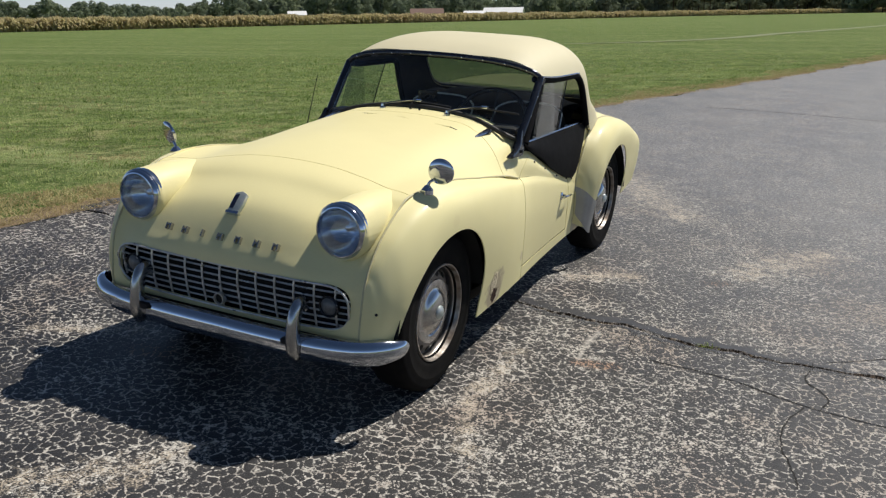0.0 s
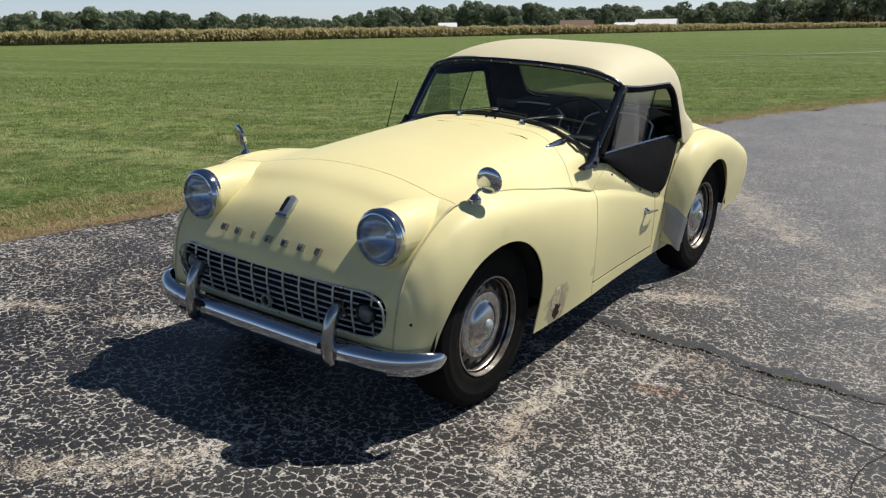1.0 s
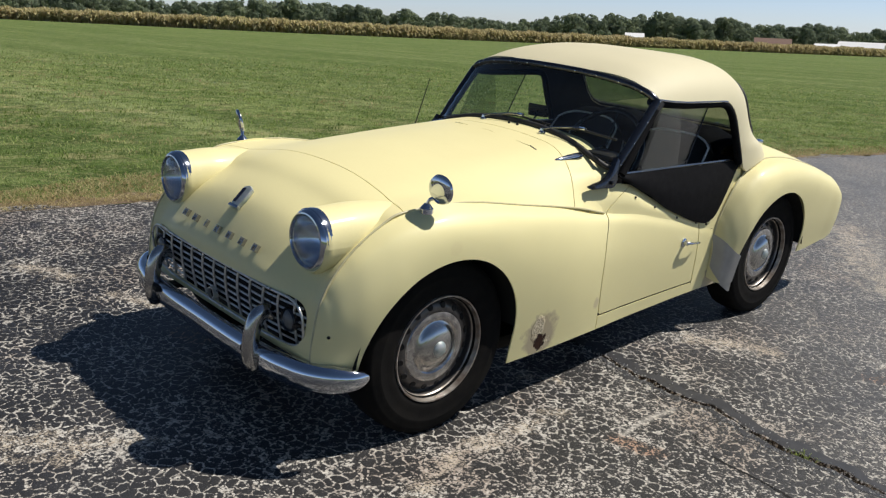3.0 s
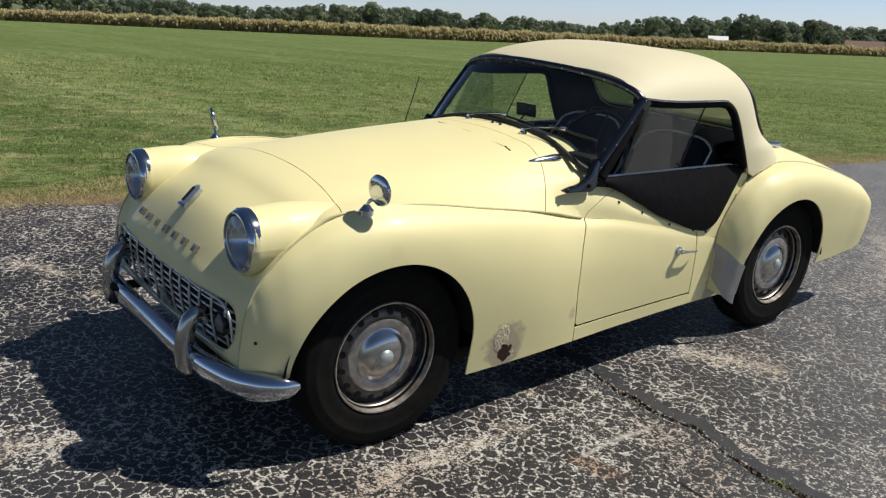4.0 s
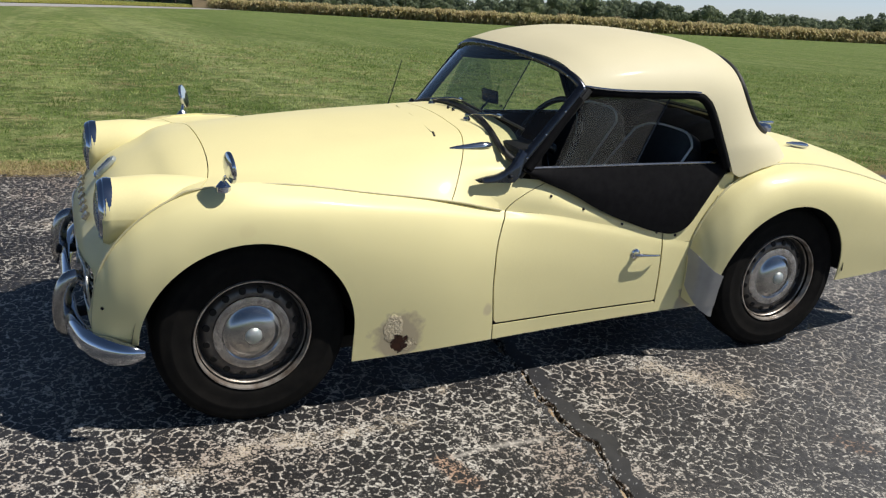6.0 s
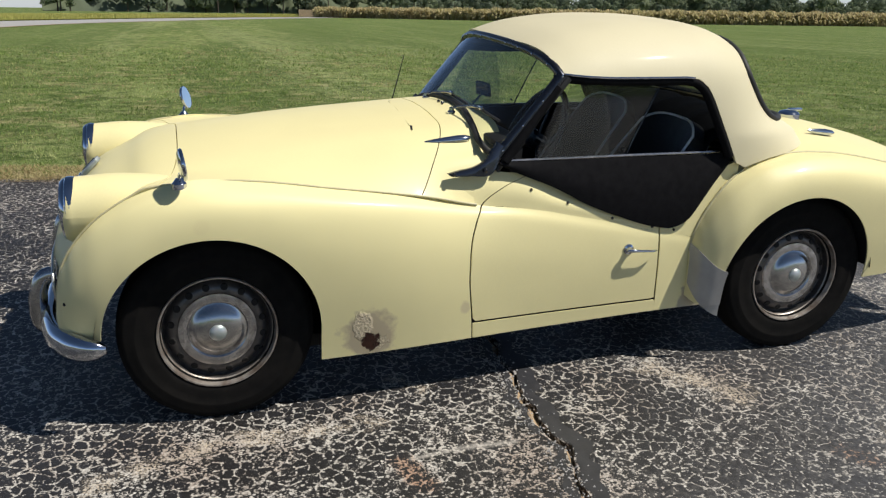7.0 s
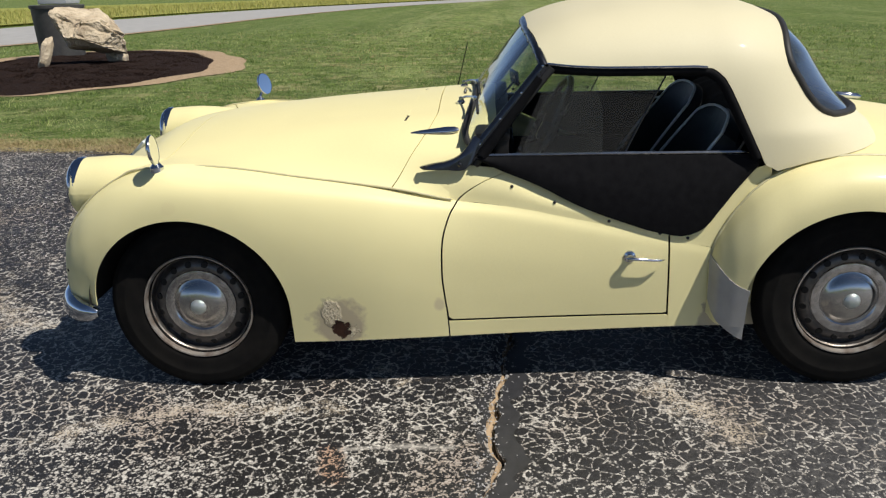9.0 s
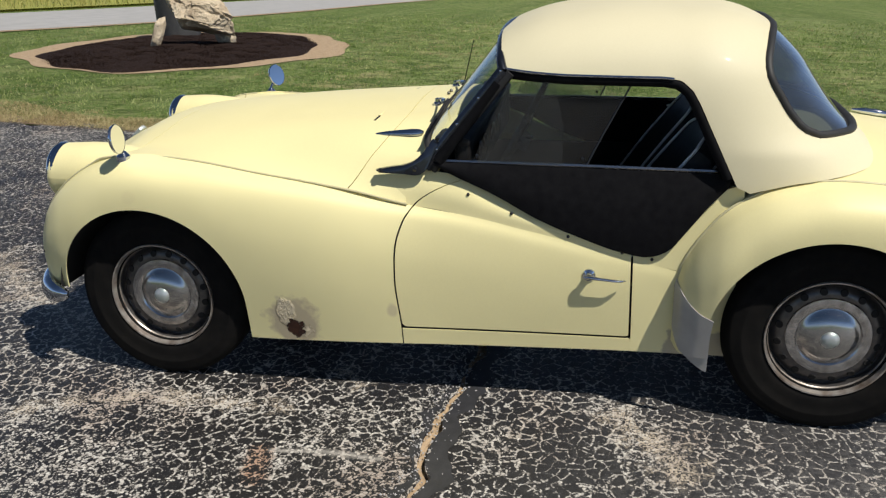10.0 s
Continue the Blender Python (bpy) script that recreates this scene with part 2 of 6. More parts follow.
def quarter_paint():
    """The body paint with a bare grey-tan patch low by the stone guard."""
    n = Nodes("yellow_paint_scabbed")
    sep = n.add("SeparateXYZ")
    n.link(n.c.outputs["Object"], sep.inputs[0])
    c = n.mix(n.ramp(n.noise(2.2, 3, 0.5), [(0.35, (0, 0, 0)), (0.7, (1, 1, 1))]), (0.80, 0.725, 0.385), (0.755, 0.685, 0.365))
    along = n.math('MULTIPLY', n.math('SUBTRACT', sep.outputs[1], 1.742), 12.0)
    low = n.math('MULTIPLY', n.math('SUBTRACT', 0.245, sep.outputs[2]), 12.0)
    hem = n.math('MULTIPLY', n.math('SUBTRACT', 0.212, sep.outputs[2]), 30.0)
    d = n.math('ADD', n.math('MAXIMUM', n.math('MINIMUM', n.math('ADD', along, 0.1), n.math('ADD', low, 0.75)), n.math('MINIMUM', hem, n.math('ADD', along, .4))), n.math('MULTIPLY', n.math('SUBTRACT', n.noise(30, 3), 0.5), 0.6))
    bare = n.ramp(d, [(0.10, (0, 0, 0)), (0.22, (1, 1, 1))])
    c = n.mix(n.math('MULTIPLY', bare, 0.8), c, (0.36, 0.31, 0.24))
    n.set(c, n.math('ADD', n.math('MULTIPLY', n.noise(9, 4), 0.14), 0.42), 0.0, **{"Specular IOR Level": 0.32, "Coat Weight": 0.10, "Coat Roughness": 0.12})
    n.bump(n.noise(5, 2), 0.05, 0.02)
    return n.m


QUARTER = quarter_paint()


def chrome(name, tint=(0.52, 0.55, 0.61), rough=0.05, pit=0.08):
    n = Nodes(name)
    spots = n.ramp(n.noise(160, 5, 0.7), [(0.62, (0, 0, 0)), (0.72, (1, 1, 1))])
    c = n.mix(n.math('MULTIPLY', spots, pit * 4), tint, (0.22, 0.16, 0.12))
    r = n.math('ADD', n.math('MULTIPLY', n.noise(40, 4), pit), rough)
    n.set(c, r, 1.0)
    return n.m


CHROME = chrome("chrome")
CHROME_OLD = chrome("worn_chrome", (0.42, 0.42, 0.42), 0.13, 0.14)


def plain(name, a, b, rough, scale=30, metal=0.0, bump=0.0, dist=0.002, **more):
    n = Nodes(name)
    c = n.mix(n.ramp(n.noise(scale, 5), [(0.3, (0, 0, 0)), (0.7, (1, 1, 1))]), a, b)
    r = n.math('ADD', n.math('MULTIPLY', n.noise(scale * 0.4, 3), 0.2), rough - 0.1)
    n.set(c, r, metal, **more)
    if bump:
        n.bump(n.noise(scale * 6, 4), bump, dist)
    return n.m


RUBBER = plain("black_rubber", (0.010, 0.010, 0.011), (0.022, 0.021, 0.020), 0.62, 25, bump=0.2)
TYRE = plain("tyre_rubber", (0.005, 0.005, 0.005), (0.011, 0.010, 0.009), 0.88, 18, bump=0.25, **{"Specular IOR Level": 0.10})
VINYL = plain("black_vinyl", (0.004, 0.004, 0.005), (0.008, 0.008, 0.009), 0.75, 40, bump=0.15, **{"Specular IOR Level": 0.08})
LEATHER = plain("black_leather", (0.008, 0.008, 0.008), (0.015, 0.014, 0.014), 0.50, 50, bump=0.25, **{"Specular IOR Level": 0.25})
PIPING = plain("white_piping", (0.78, 0.77, 0.74), (0.84, 0.83, 0.80), 0.45, 40)
BLACK = plain("underbody_black", (0.006, 0.006, 0.006), (0.014, 0.012, 0.010), 0.85, 12)
TRIM_BLACK = plain("black_enamel", (0.008, 0.009, 0.012), (0.014, 0.015, 0.02), 0.25, 30)
FRAME = plain("dark_plated_frame", (0.045, 0.05, 0.062), (0.075, 0.08, 0.095), 0.25, 25, metal=0.9)
STEEL = plain("painted_steel_wheel", (0.075, 0.074, 0.076), (0.135, 0.122, 0.112), 0.32, 40, metal=0.6)
RIM_RUST = plain("rim_worn_metal", (0.50, 0.47, 0.43), (0.17, 0.125, 0.095), 0.40, 20, metal=0.6, bump=0.3)
CAP_RING = plain("pitted_chrome_ring", (0.60, 0.60, 0.61), (0.27, 0.26, 0.255), 0.18, 34, metal=0.95, bump=0.35, dist=0.0015)
GUARD = plain("grey_stone_guard", (0.33, 0.32, 0.305), (0.40, 0.39, 0.37), 0.5, 16, metal=0.15)
BEAD = plain("wing_beading", (0.44, 0.40, 0.24), (0.58, 0.53, 0.32), 0.4, 30)


def glass(name, tint, rough=0.0, dirt=0.06, shine=0.045):
    """Thin clear pane, a little dusty: mostly lets light through and mirrors at grazing angles."""
    n = Nodes(name)
    n.t.nodes.remove(n.b)
    clear = n.add("BsdfTransparent", Color=(*tint, 1))
    gloss = n.add("BsdfGlossy", Roughness=0.02 + rough)
    dust = n.add("BsdfDiffuse", Color=(0.5, 0.5, 0.48, 1))
    lw = n.add("LayerWeight", Blend=0.5)
    fres = n.math('ADD', n.math('MULTIPLY', n.math('POWER', lw.outputs["Facing"], 3.6), 0.9), shine)
    m1, m2 = n.add("MixShader"), n.add("MixShader")
    n.link(fres, m1.inputs[0])
    n.link(clear.outputs[0], m1.inputs[1])
    n.link(gloss.outputs[0], m1.inputs[2])
    n.link(n.math('MULTIPLY', n.noise(8, 5), dirt * 2), m2.inputs[0])
    n.link(m1.outputs[0], m2.inputs[1])
    n.link(dust.outputs[0], m2.inputs[2])
    n.link(m2.outputs[0], n.t.nodes["Material Output"].inputs[0])
    return n.m


GLASS = glass("windscreen_glass", (0.82, 0.87, 0.84), 0.0, 0.012)
REAR_GLASS = glass("smoky_plastic_pane", (0.40, 0.44, 0.46), 0.03, 0.03, 0.27)
SIDE_GLASS = glass("scuffed_plastic_pane", (0.74, 0.78, 0.76), 0.0, 0.016)
LENS = glass("headlamp_lens", (0.85, 0.9, 0.95), 0.04, 0.05)


def asphalt():
    n = Nodes("worn_sealed_asphalt")
    obj = n.c.outputs["Object"]
    # dark sealer islands parted by pale, worn, speckled veins
    warp = n.add("TexNoise", Scale=11.0, Detail=5.0, Roughness=0.6)
    n.link(obj, warp.inputs["Vector"])
    shift = n.add("VectorMath", operation='SCALE', Scale=0.034)
    n.link(warp.outputs["Color"], shift.inputs[0])
    pos = n.add("VectorMath", operation='ADD')
    n.link(obj, pos.inputs[0])
    n.link(shift.outputs[0], pos.inputs[1])

    def edge(scale):
        v = n.add("TexVoronoi", Scale=scale, Randomness=1.0, feature='DISTANCE_TO_EDGE')
        n.link(pos.outputs[0], v.inputs["Vector"])
        return v.outputs["Distance"]
    wide = n.noise(0.9, 4, 0.6)
    mid = n.noise(4.5, 4, 0.65)
    fine = n.noise(85, 4, 0.7)
    speck = n.noise(170, 3, 0.75)
    grit = n.noise(330, 3, 0.7)
    sep = n.add("SeparateXYZ")
    n.link(obj, sep.inputs[0])

    def streak(x0, y0, x1, y1, w):
        """1 along a worn streak, fading to 0 at its ragged side."""
        dx, dy = x1 - x0, y1 - y0
        ll = dx * dx + dy * dy
        px, py = n.math('SUBTRACT', sep.outputs[0], x0), n.math('SUBTRACT', sep.outputs[1], y0)
        t = n.math('DIVIDE', n.math('ADD', n.math('MULTIPLY', px, dx), n.math('MULTIPLY', py, dy)), ll, True)
        qx, qy = n.math('SUBTRACT', px, n.math('MULTIPLY', t, dx)), n.math('SUBTRACT', py, n.math('MULTIPLY', t, dy))
        d = n.math('SQRT', n.math('ADD', n.math('MULTIPLY', qx, qx), n.math('MULTIPLY', qy, qy)))
        return n.math('SUBTRACT', 1.0, n.math('DIVIDE', d, w), True)

    def most(items):
        out = items[0]
        for i in items[1:]:
            out = n.math('MAXIMUM', out, i)
        return out
    sandy = most([streak(-.38, -1.45, .02, -1.08, .22), streak(.02, -1.08, .14, -.84, .13), streak(.80, -.05, .79, .46, .11), streak(1.0, -.5, .80, -.05, .10),
                  streak(-1.75, -.62, -1.5, -.48, .2), streak(-1.15, -.40, -.80, -.20, .14), streak(.66, 1.62, .95, 1.80, .22), streak(1.5, 2.2, 1.9, 2.9, .35),
                  streak(.9, 3.3, .1, 4.6, .45), streak(.50, .62, .60, .70, .10)])
    # how far the black sealer has worn off the stones
    wear = n.math('ADD', n.math('ADD', n.math('MULTIPLY', wide, 0.55), n.math('MULTIPLY', mid, 0.75)), n.math('ADD', n.math('MULTIPLY', sandy, 0.14), -0.15))
    wear = n.math('ADD', wear, n.math('SUBTRACT', n.math('MULTIPLY', streak(1.2, -.2, 1.7, 2.4, 0.9), 0.08), n.math('MULTIPLY', n.math('MULTIPLY', streak(1.0, -1.2, 2.6, -0.4, 0.9), 1.6), 0.05)))
    far = n.math('MULTIPLY', n.math('SUBTRACT', n.math('ADD', sep.outputs[1], n.math('MULTIPLY', sep.outputs[0], 1.0)), 1.95), 0.26, True)
    d = n.math('ADD', edge(25.0), n.math('MULTIPLY', n.math('SUBTRACT', fine, 0.5), 0.26))
    width = n.math('ADD', 0.040, n.math('MULTIPLY', n.math('SUBTRACT', wear, 0.36), 0.36))
    vein = n.math('DIVIDE', n.math('SUBTRACT', width, d), 0.05, True)
    d2 = n.math('ADD', edge(58.0), n.math('MULTIPLY', n.math('SUBTRACT', fine, 0.5), 0.4))
    vein2 = n.math('DIVIDE', n.math('SUBTRACT', n.math('MULTIPLY', n.math('SUBTRACT', wear, 0.54), 0.80), d2), 0.06, True)
    vein = n.math('MAXIMUM', vein, vein2)
    # the veins are rows of separate small stones, more broken up where the sealer is thick
    broken = n.math('MAXIMUM', most([streak(1.5, -1.2, 1.7, 3.0, 0.8), streak(-1.2, -1.6, .8, -1.7, 0.8)]), n.math('MULTIPLY', far, 0.5))
    bead = n.add("TexVoronoi", Scale=105.0, Randomness=1.0)
    n.link(obj, bead.inputs["Vector"])
    gaps = n.math('MULTIPLY', n.math('SUBTRACT', n.math('ADD', n.math('SUBTRACT', 0.60, n.math('MULTIPLY', broken, 0.12)), n.math('MULTIPLY', n.math('SUBTRACT', n.noise(34, 3, 0.6), 0.46), 1.7)), bead.outputs["Distance"]), 6.0, True)
    vein = n.math('MULTIPLY', vein, gaps)
    chips = n.math('MULTIPLY', n.math('SUBTRACT', n.noise(120, 2, 0.5), n.math('SUBTRACT', 0.775, n.math('MULTIPLY', wear, 0.17))), 16.0, True)
    vein = n.math('MAXIMUM', vein, chips)
    # loose pale grit gathered in drifts
    grains = n.math('MULTIPLY', n.math('SUBTRACT', n.noise(140, 2, 0.5), 0.44), 9.0, True)
    drift = n.math('MULTIPLY', n.math('MULTIPLY', n.math('SUBTRACT', n.math('ADD', n.math('MULTIPLY', sandy, 1.0), n.math('MULTIPLY', n.math('SUBTRACT', n.noise(11, 5, 0.75), 0.5), 3.0)), 0.62), 2.0, True), grains)
    scuff = n.math('MULTIPLY', n.math('SUBTRACT', most([streak(1.04, .55, 1.02, .72, .035), streak(1.02, .72, 1.03, .90, .05)]), n.math('MULTIPLY', n.noise(60, 4, 0.7), 1.15)), 2.2, True)
    stone = n.mix(bead.outputs["Color"], (0.22, 0.20, 0.175), (0.66, 0.63, 0.57))
    stone = n.mix(n.math('MULTIPLY', n.ramp(n.noise(1.7, 4, 0.6), [(0.50, (0, 0, 0)), (0.66, (1, 1, 1))]), 0.45), stone, (0.30, 0.21, 0.15))
    orange = most([streak(1.05, .52, 1.19, .55, .075), streak(1.36, 1.92, 1.42, 1.95, .09), streak(-.62, -.33, -.5, -.30, .1)])
    orange = n.math('MULTIPLY', n.math('SUBTRACT', n.math('MULTIPLY', orange, 1.6), n.noise(22, 4, 0.6)), 2.0, True)
    stone = n.mix(n.math('MULTIPLY', orange, 0.7), stone, (0.36, 0.19, 0.10))
    sand = n.mix(n.noise(200, 3, 0.7), (0.28, 0.225, 0.16), (0.74, 0.64, 0.50))
    tar = n.mix(n.noise(30, 4), (0.006, 0.0058, 0.0060), (0.020, 0.0185, 0.0185))
    tar = n.mix(n.math('MULTIPLY', n.ramp(n.noise(0.5, 3), [(0.45, (0, 0, 0)), (0.65, (1, 1, 1))]), 0.5), tar, (0.036, 0.036, 0.039))
    # towards +x and +y: bared stone, with some sun sheen put into the colour
    worn = n.mix(n.ramp(n.noise(1.3, 5, 0.7), [(0.40, (0, 0, 0)), (0.66, (1, 1, 1))]), (0.118, 0.119, 0.124), (0.25, 0.236, 0.216))
    worn = n.mix(n.ramp(n.noise(48, 3, 0.7), [(0.48, (0, 0, 0)), (0.60, (1, 1, 1))]), (0.058, 0.057, 0.059), worn)
    tar = n.mix(n.math('MULTIPLY', far, n.math('ADD', n.math('MULTIPLY', mid, 0.6), 0.65), True), tar, worn)
    c = n.mix(n.math('MULTIPLY', drift, 0.8), n.mix(n.math('MULTIPLY', vein, n.math('SUBTRACT', 1.0, n.math('MULTIPLY', far, 0.45))), tar, stone), sand)
    c = n.mix(n.math('MULTIPLY', scuff, 0.6), c, (0.50, 0.47, 0.42))
    r = n.math('ADD', n.math('MULTIPLY', vein, 0.25), n.math('ADD', 0.45, n.math('MULTIPLY', mid, 0.16)))
    n.set(c, r, 0.0, **{"Specular IOR Level": n.math('ADD', 0.38, n.math('MULTIPLY', far, 0.35))})
    h = n.math('ADD', n.math('MULTIPLY', grit, 0.35), n.math('ADD', n.math('MULTIPLY', n.math('MAXIMUM', vein, drift), n.math('SUBTRACT', 0.35, bead.outputs["Distance"])), n.math('MULTIPLY', n.math('MINIMUM', d, 0.25), 0.8)))
    n.bump(h, 0.8, 0.006)
    return n.m


ASPHALT = asphalt()


def lawn():
    n = Nodes("mown_grass")
    # mowing swathes across the field, dry thatch and darker tufts
    def lane(sx, sy, seed, detail=3):
        mp = n.add("Mapping")
        mp.inputs["Rotation"].default_value = (0, 0, radians(-40))
        mp.inputs["Scale"].default_value = (sx, sy, 1)
        mp.inputs["Location"].default_value = (seed, seed, 0)
        n.link(n.c.outputs["Object"], mp.inputs[0])
        t = n.add("TexNoise", Scale=1.0, Detail=detail, Roughness=0.6)
        n.link(mp.outputs[0], t.inputs["Vector"])
        return t.outputs["Fac"]
    sep = n.add("SeparateXYZ")
    n.link(n.c.outputs["Object"], sep.inputs[0])
    lush = n.math('MAXIMUM', n.math('MULTIPLY', n.math('SUBTRACT', sep.outputs[1], 1.0), 0.11, True), n.math('MULTIPLY', n.math('SUBTRACT', -1.5, sep.outputs[1]), 0.25, True))
    a = n.mix(n.ramp(n.noise(0.22, 5, 0.65), [(0.35, (0, 0, 0)), (0.66, (1, 1, 1))]), (0.125, 0.195, 0.046), (0.25, 0.30, 0.105))
    a = n.mix(n.ramp(lane(0.020, 0.42, 3), [(0.42, (0, 0, 0)), (0.62, (0.75, 0.75, 0.75))]), a, (0.29, 0.335, 0.145))
    a = n.mix(n.math('MULTIPLY', lush, 0.55), a, (0.075, 0.130, 0.028))
    a = n.mix(n.ramp(lane(0.03, 0.30, 11), [(0.45, (0, 0, 0)), (0.62, (0.7, 0.7, 0.7))]), a, (0.065, 0.120, 0.026))
    a = n.mix(n.ramp(lane(0.22, 1.5, 23, 5), [(0.48, (0, 0, 0)), (0.64, (0.6, 0.6, 0.6))]), a, (0.055, 0.100, 0.022))
    a = n.mix(n.math('MULTIPLY', n.ramp(n.noise(1.4, 4, 0.65), [(0.52, (0, 0, 0)), (0.66, (1, 1, 1))]), n.math('SUBTRACT', 0.75, n.math('MULTIPLY', lush, 0.5))), a, (0.42, 0.37, 0.19))
    a = n.mix(n.math('MULTIPLY', n.ramp(n.noise(3.2, 6, 0.75), [(0.46, (0, 0, 0)), (0.58, (1, 1, 1))]), 0.78), a, (0.042, 0.072, 0.016))
    a = n.mix(n.math('MULTIPLY', n.ramp(n.noise(17, 4, 0.7), [(0.5, (0, 0, 0)), (0.62, (1, 1, 1))]), 0.5), a, (0.36, 0.36, 0.17))
    n.set(a, 0.9, 0.0, **{"Specular IOR Level": 0.05})
    n.bump(n.noise(34, 5, 0.75), 0.9, 0.04)
    return n.m


LAWN = lawn()


def leafy(name, a, b, dark, scale=3.0, through_light=0.35, deep=0.5):
    n = Nodes(name)
    n.t.nodes.remove(n.b)
    g = n.add("NewGeometry")
    c = n.mix(g.outputs["Random Per Island"], a, b)
    c = n.mix(n.math('MULTIPLY', n.ramp(n.noise(scale, 4, 0.65), [(0.38, (0, 0, 0)), (0.62, (1, 1, 1))]), deep), c, dark)
    d, t, m = n.add("BsdfDiffuse"), n.add("BsdfTranslucent"), n.add("MixShader")
    m.inputs[0].default_value = through_light
    n.link(c, d.inputs["Color"]), n.link(c, t.inputs["Color"])
    n.link(d.outputs[0], m.inputs[1]), n.link(t.outputs[0], m.inputs[2])
    n.link(m.outputs[0], n.t.nodes["Material Output"].inputs[0])
    return n.m


BLADE = leafy("grass_blade", (0.20, 0.31, 0.070), (0.42, 0.50, 0.17), (0.085, 0.145, 0.030), 2.6, 0.45, 0.95)
PALE_BLADE = leafy("pale_grass_blade", (0.46, 0.52, 0.20), (0.66, 0.67, 0.32), (0.24, 0.32, 0.10), 3.0, 0.45, 0.9)
DRY_BLADE = leafy("dry_grass_blade", (0.58, 0.49, 0.28), (0.42, 0.37, 0.18), (0.30, 0.22, 0.11), 4, 0.4, 0.6)
CORN = leafy("drying_corn_leaf", (0.56, 0.47, 0.28), (0.36, 0.34, 0.15), (0.46, 0.36, 0.21), 0.05)
# the woods' greens are lifted and blued: distant haze put into the colour
HAZED_LEAF = leafy("hazed_leaf", (0.165, 0.205, 0.135), (0.27, 0.305, 0.185), (0.13, 0.165, 0.14), 0.035, 0.5)
BARK = plain("bark", (0.05, 0.04, 0.03), (0.10, 0.08, 0.06), 0.9, 5)
TALL = leafy("ripe_tall_grass", (0.52, 0.48, 0.17), (0.36, 0.39, 0.11), (0.42, 0.37, 0.14), 0.3)
MULCH = plain("dark_bark_mulch", (0.016, 0.010, 0.008), (0.050, 0.031, 0.025), 0.95, 30, bump=1.0, dist=0.03, **{"Specular IOR Level": 0.08})
VERGE_SOIL = plain("brown_verge_soil", (0.27, 0.20, 0.115), (0.15, 0.105, 0.06), 0.95, 9, bump=1.0, dist=0.03)
GRILLE_METAL = plain("dull_grille_metal", (0.50, 0.50, 0.49), (0.68, 0.68, 0.66), 0.30, 40, metal=0.7)
STRAW = plain("dry_bare_soil", (0.44, 0.32, 0.20), (0.29, 0.205, 0.12), 0.9, 10, bump=0.8, dist=0.02)
STONE = plain("pale_boulder", (0.64, 0.54, 0.39), (0.33, 0.255, 0.17), 0.85, 3.4, bump=0.8, dist=0.04)
ROAD = plain("pale_road", (0.30, 0.295, 0.285), (0.38, 0.37, 0.355), 0.75, 2)
ROOF_WHITE = plain("white_sheet_roof", (0.72, 0.72, 0.72), (0.78, 0.78, 0.77), 0.5, 0.5)
ROOF_BROWN = plain("brown_shingle_roof", (0.14, 0.085, 0.065), (0.18, 0.11, 0.085), 0.85, 1.5)
SIDING = plain("pale_siding", (0.50, 0.49, 0.46), (0.58, 0.57, 0.54), 0.7, 1)
POST_GREY = plain("dark_grey_post", (0.045, 0.045, 0.045), (0.075, 0.073, 0.07), 0.6, 10)
MIRROR = chrome("mirror_glass", (0.86, 0.88, 0.90), 0.0, 0.01)
EMBLEM = plain("blue_enamel", (0.008, 0.010, 0.028), (0.012, 0.015, 0.04), 0.25, 40)

CAP_BOSS = plain("worn_badge_metal", (0.55, 0.56, 0.55), (0.38, 0.45, 0.44), 0.4, 60, metal=0.7)
LINING = plain("dark_brown_lining", (0.030, 0.024, 0.020), (0.045, 0.036, 0.030), 0.85, 15)
CORN_TOP = plain("brown_corn_tops", (0.19, 0.14, 0.075), (0.13, 0.105, 0.055), 0.9, 0.4, bump=1.0, dist=0.4)
TAR_SEAL = plain("smooth_tar_seal", (0.022, 0.022, 0.024), (0.038, 0.038, 0.041), 0.5, 25, bump=0.3)
DARK_CHROME = plain("tarnished_name_metal", (0.30, 0.29, 0.28), (0.55, 0.54, 0.52), 0.2, 90, metal=0.9)
CRACK_DARK = plain("crack_shade", (0.006, 0.006, 0.006), (0.02, 0.018, 0.015), 0.95, 40)

# ---- ground ----
def edge_x(y):
    """Where the paving ends towards the field, in the car's plan."""
    return spline([-400, -40, -2.5, 8, 12.5, 23, 60, 400], [-60, -9.0, -3.12, -1.42, -0.3, 2.1, 10.5, 88], y)


def slope(x, y):
    return -0.0645 * x + 0.0117 * y


def land(x, y):
    """Height of the level land; the paving's slope dies out beyond its edge."""
    x, y = np.asarray(x, float), np.asarray(y, float)
    ex = edge_x(y.ravel()).reshape(y.shape)
    ye = np.clip(y, -30, 40)
    s = np.maximum(ex - x, 0)
    ze = slope(np.clip(ex, -6, 8), ye)
    grass = ze * np.exp(-s / 7.0) + 0.05 * (1 - np.exp(-s / 7.0)) - 0.012
    near = slope(np.clip(x, -8, 14), ye)
    return np.where(s > 0, grass, near - 0.07)


def spread(lo, hi, fine, far, n):
    """Coordinates, close together near the car and wide apart far off."""
    u = np.linspace(-1, 1, n)
    k = 7.0
    s = np.sinh(k * u) / math.sinh(k)
    return np.where(u < 0, -s * lo, s * hi)


gx = spread(-1600, 1600, 0.2, 60, 181)
gy = spread(-1600, 1600, 0.2, 60, 181)
GX, GY = np.meshgrid(gx, gy, indexing="ij")
GZ = land(GX, GY)
V, N, F = grid(np.stack([GX, GY, GZ], -1))
ground = mesh_ob("ground", V, F, LAWN)
tagged(ground, "wide mown green grass field with dry patches", "ground", kind="structure")

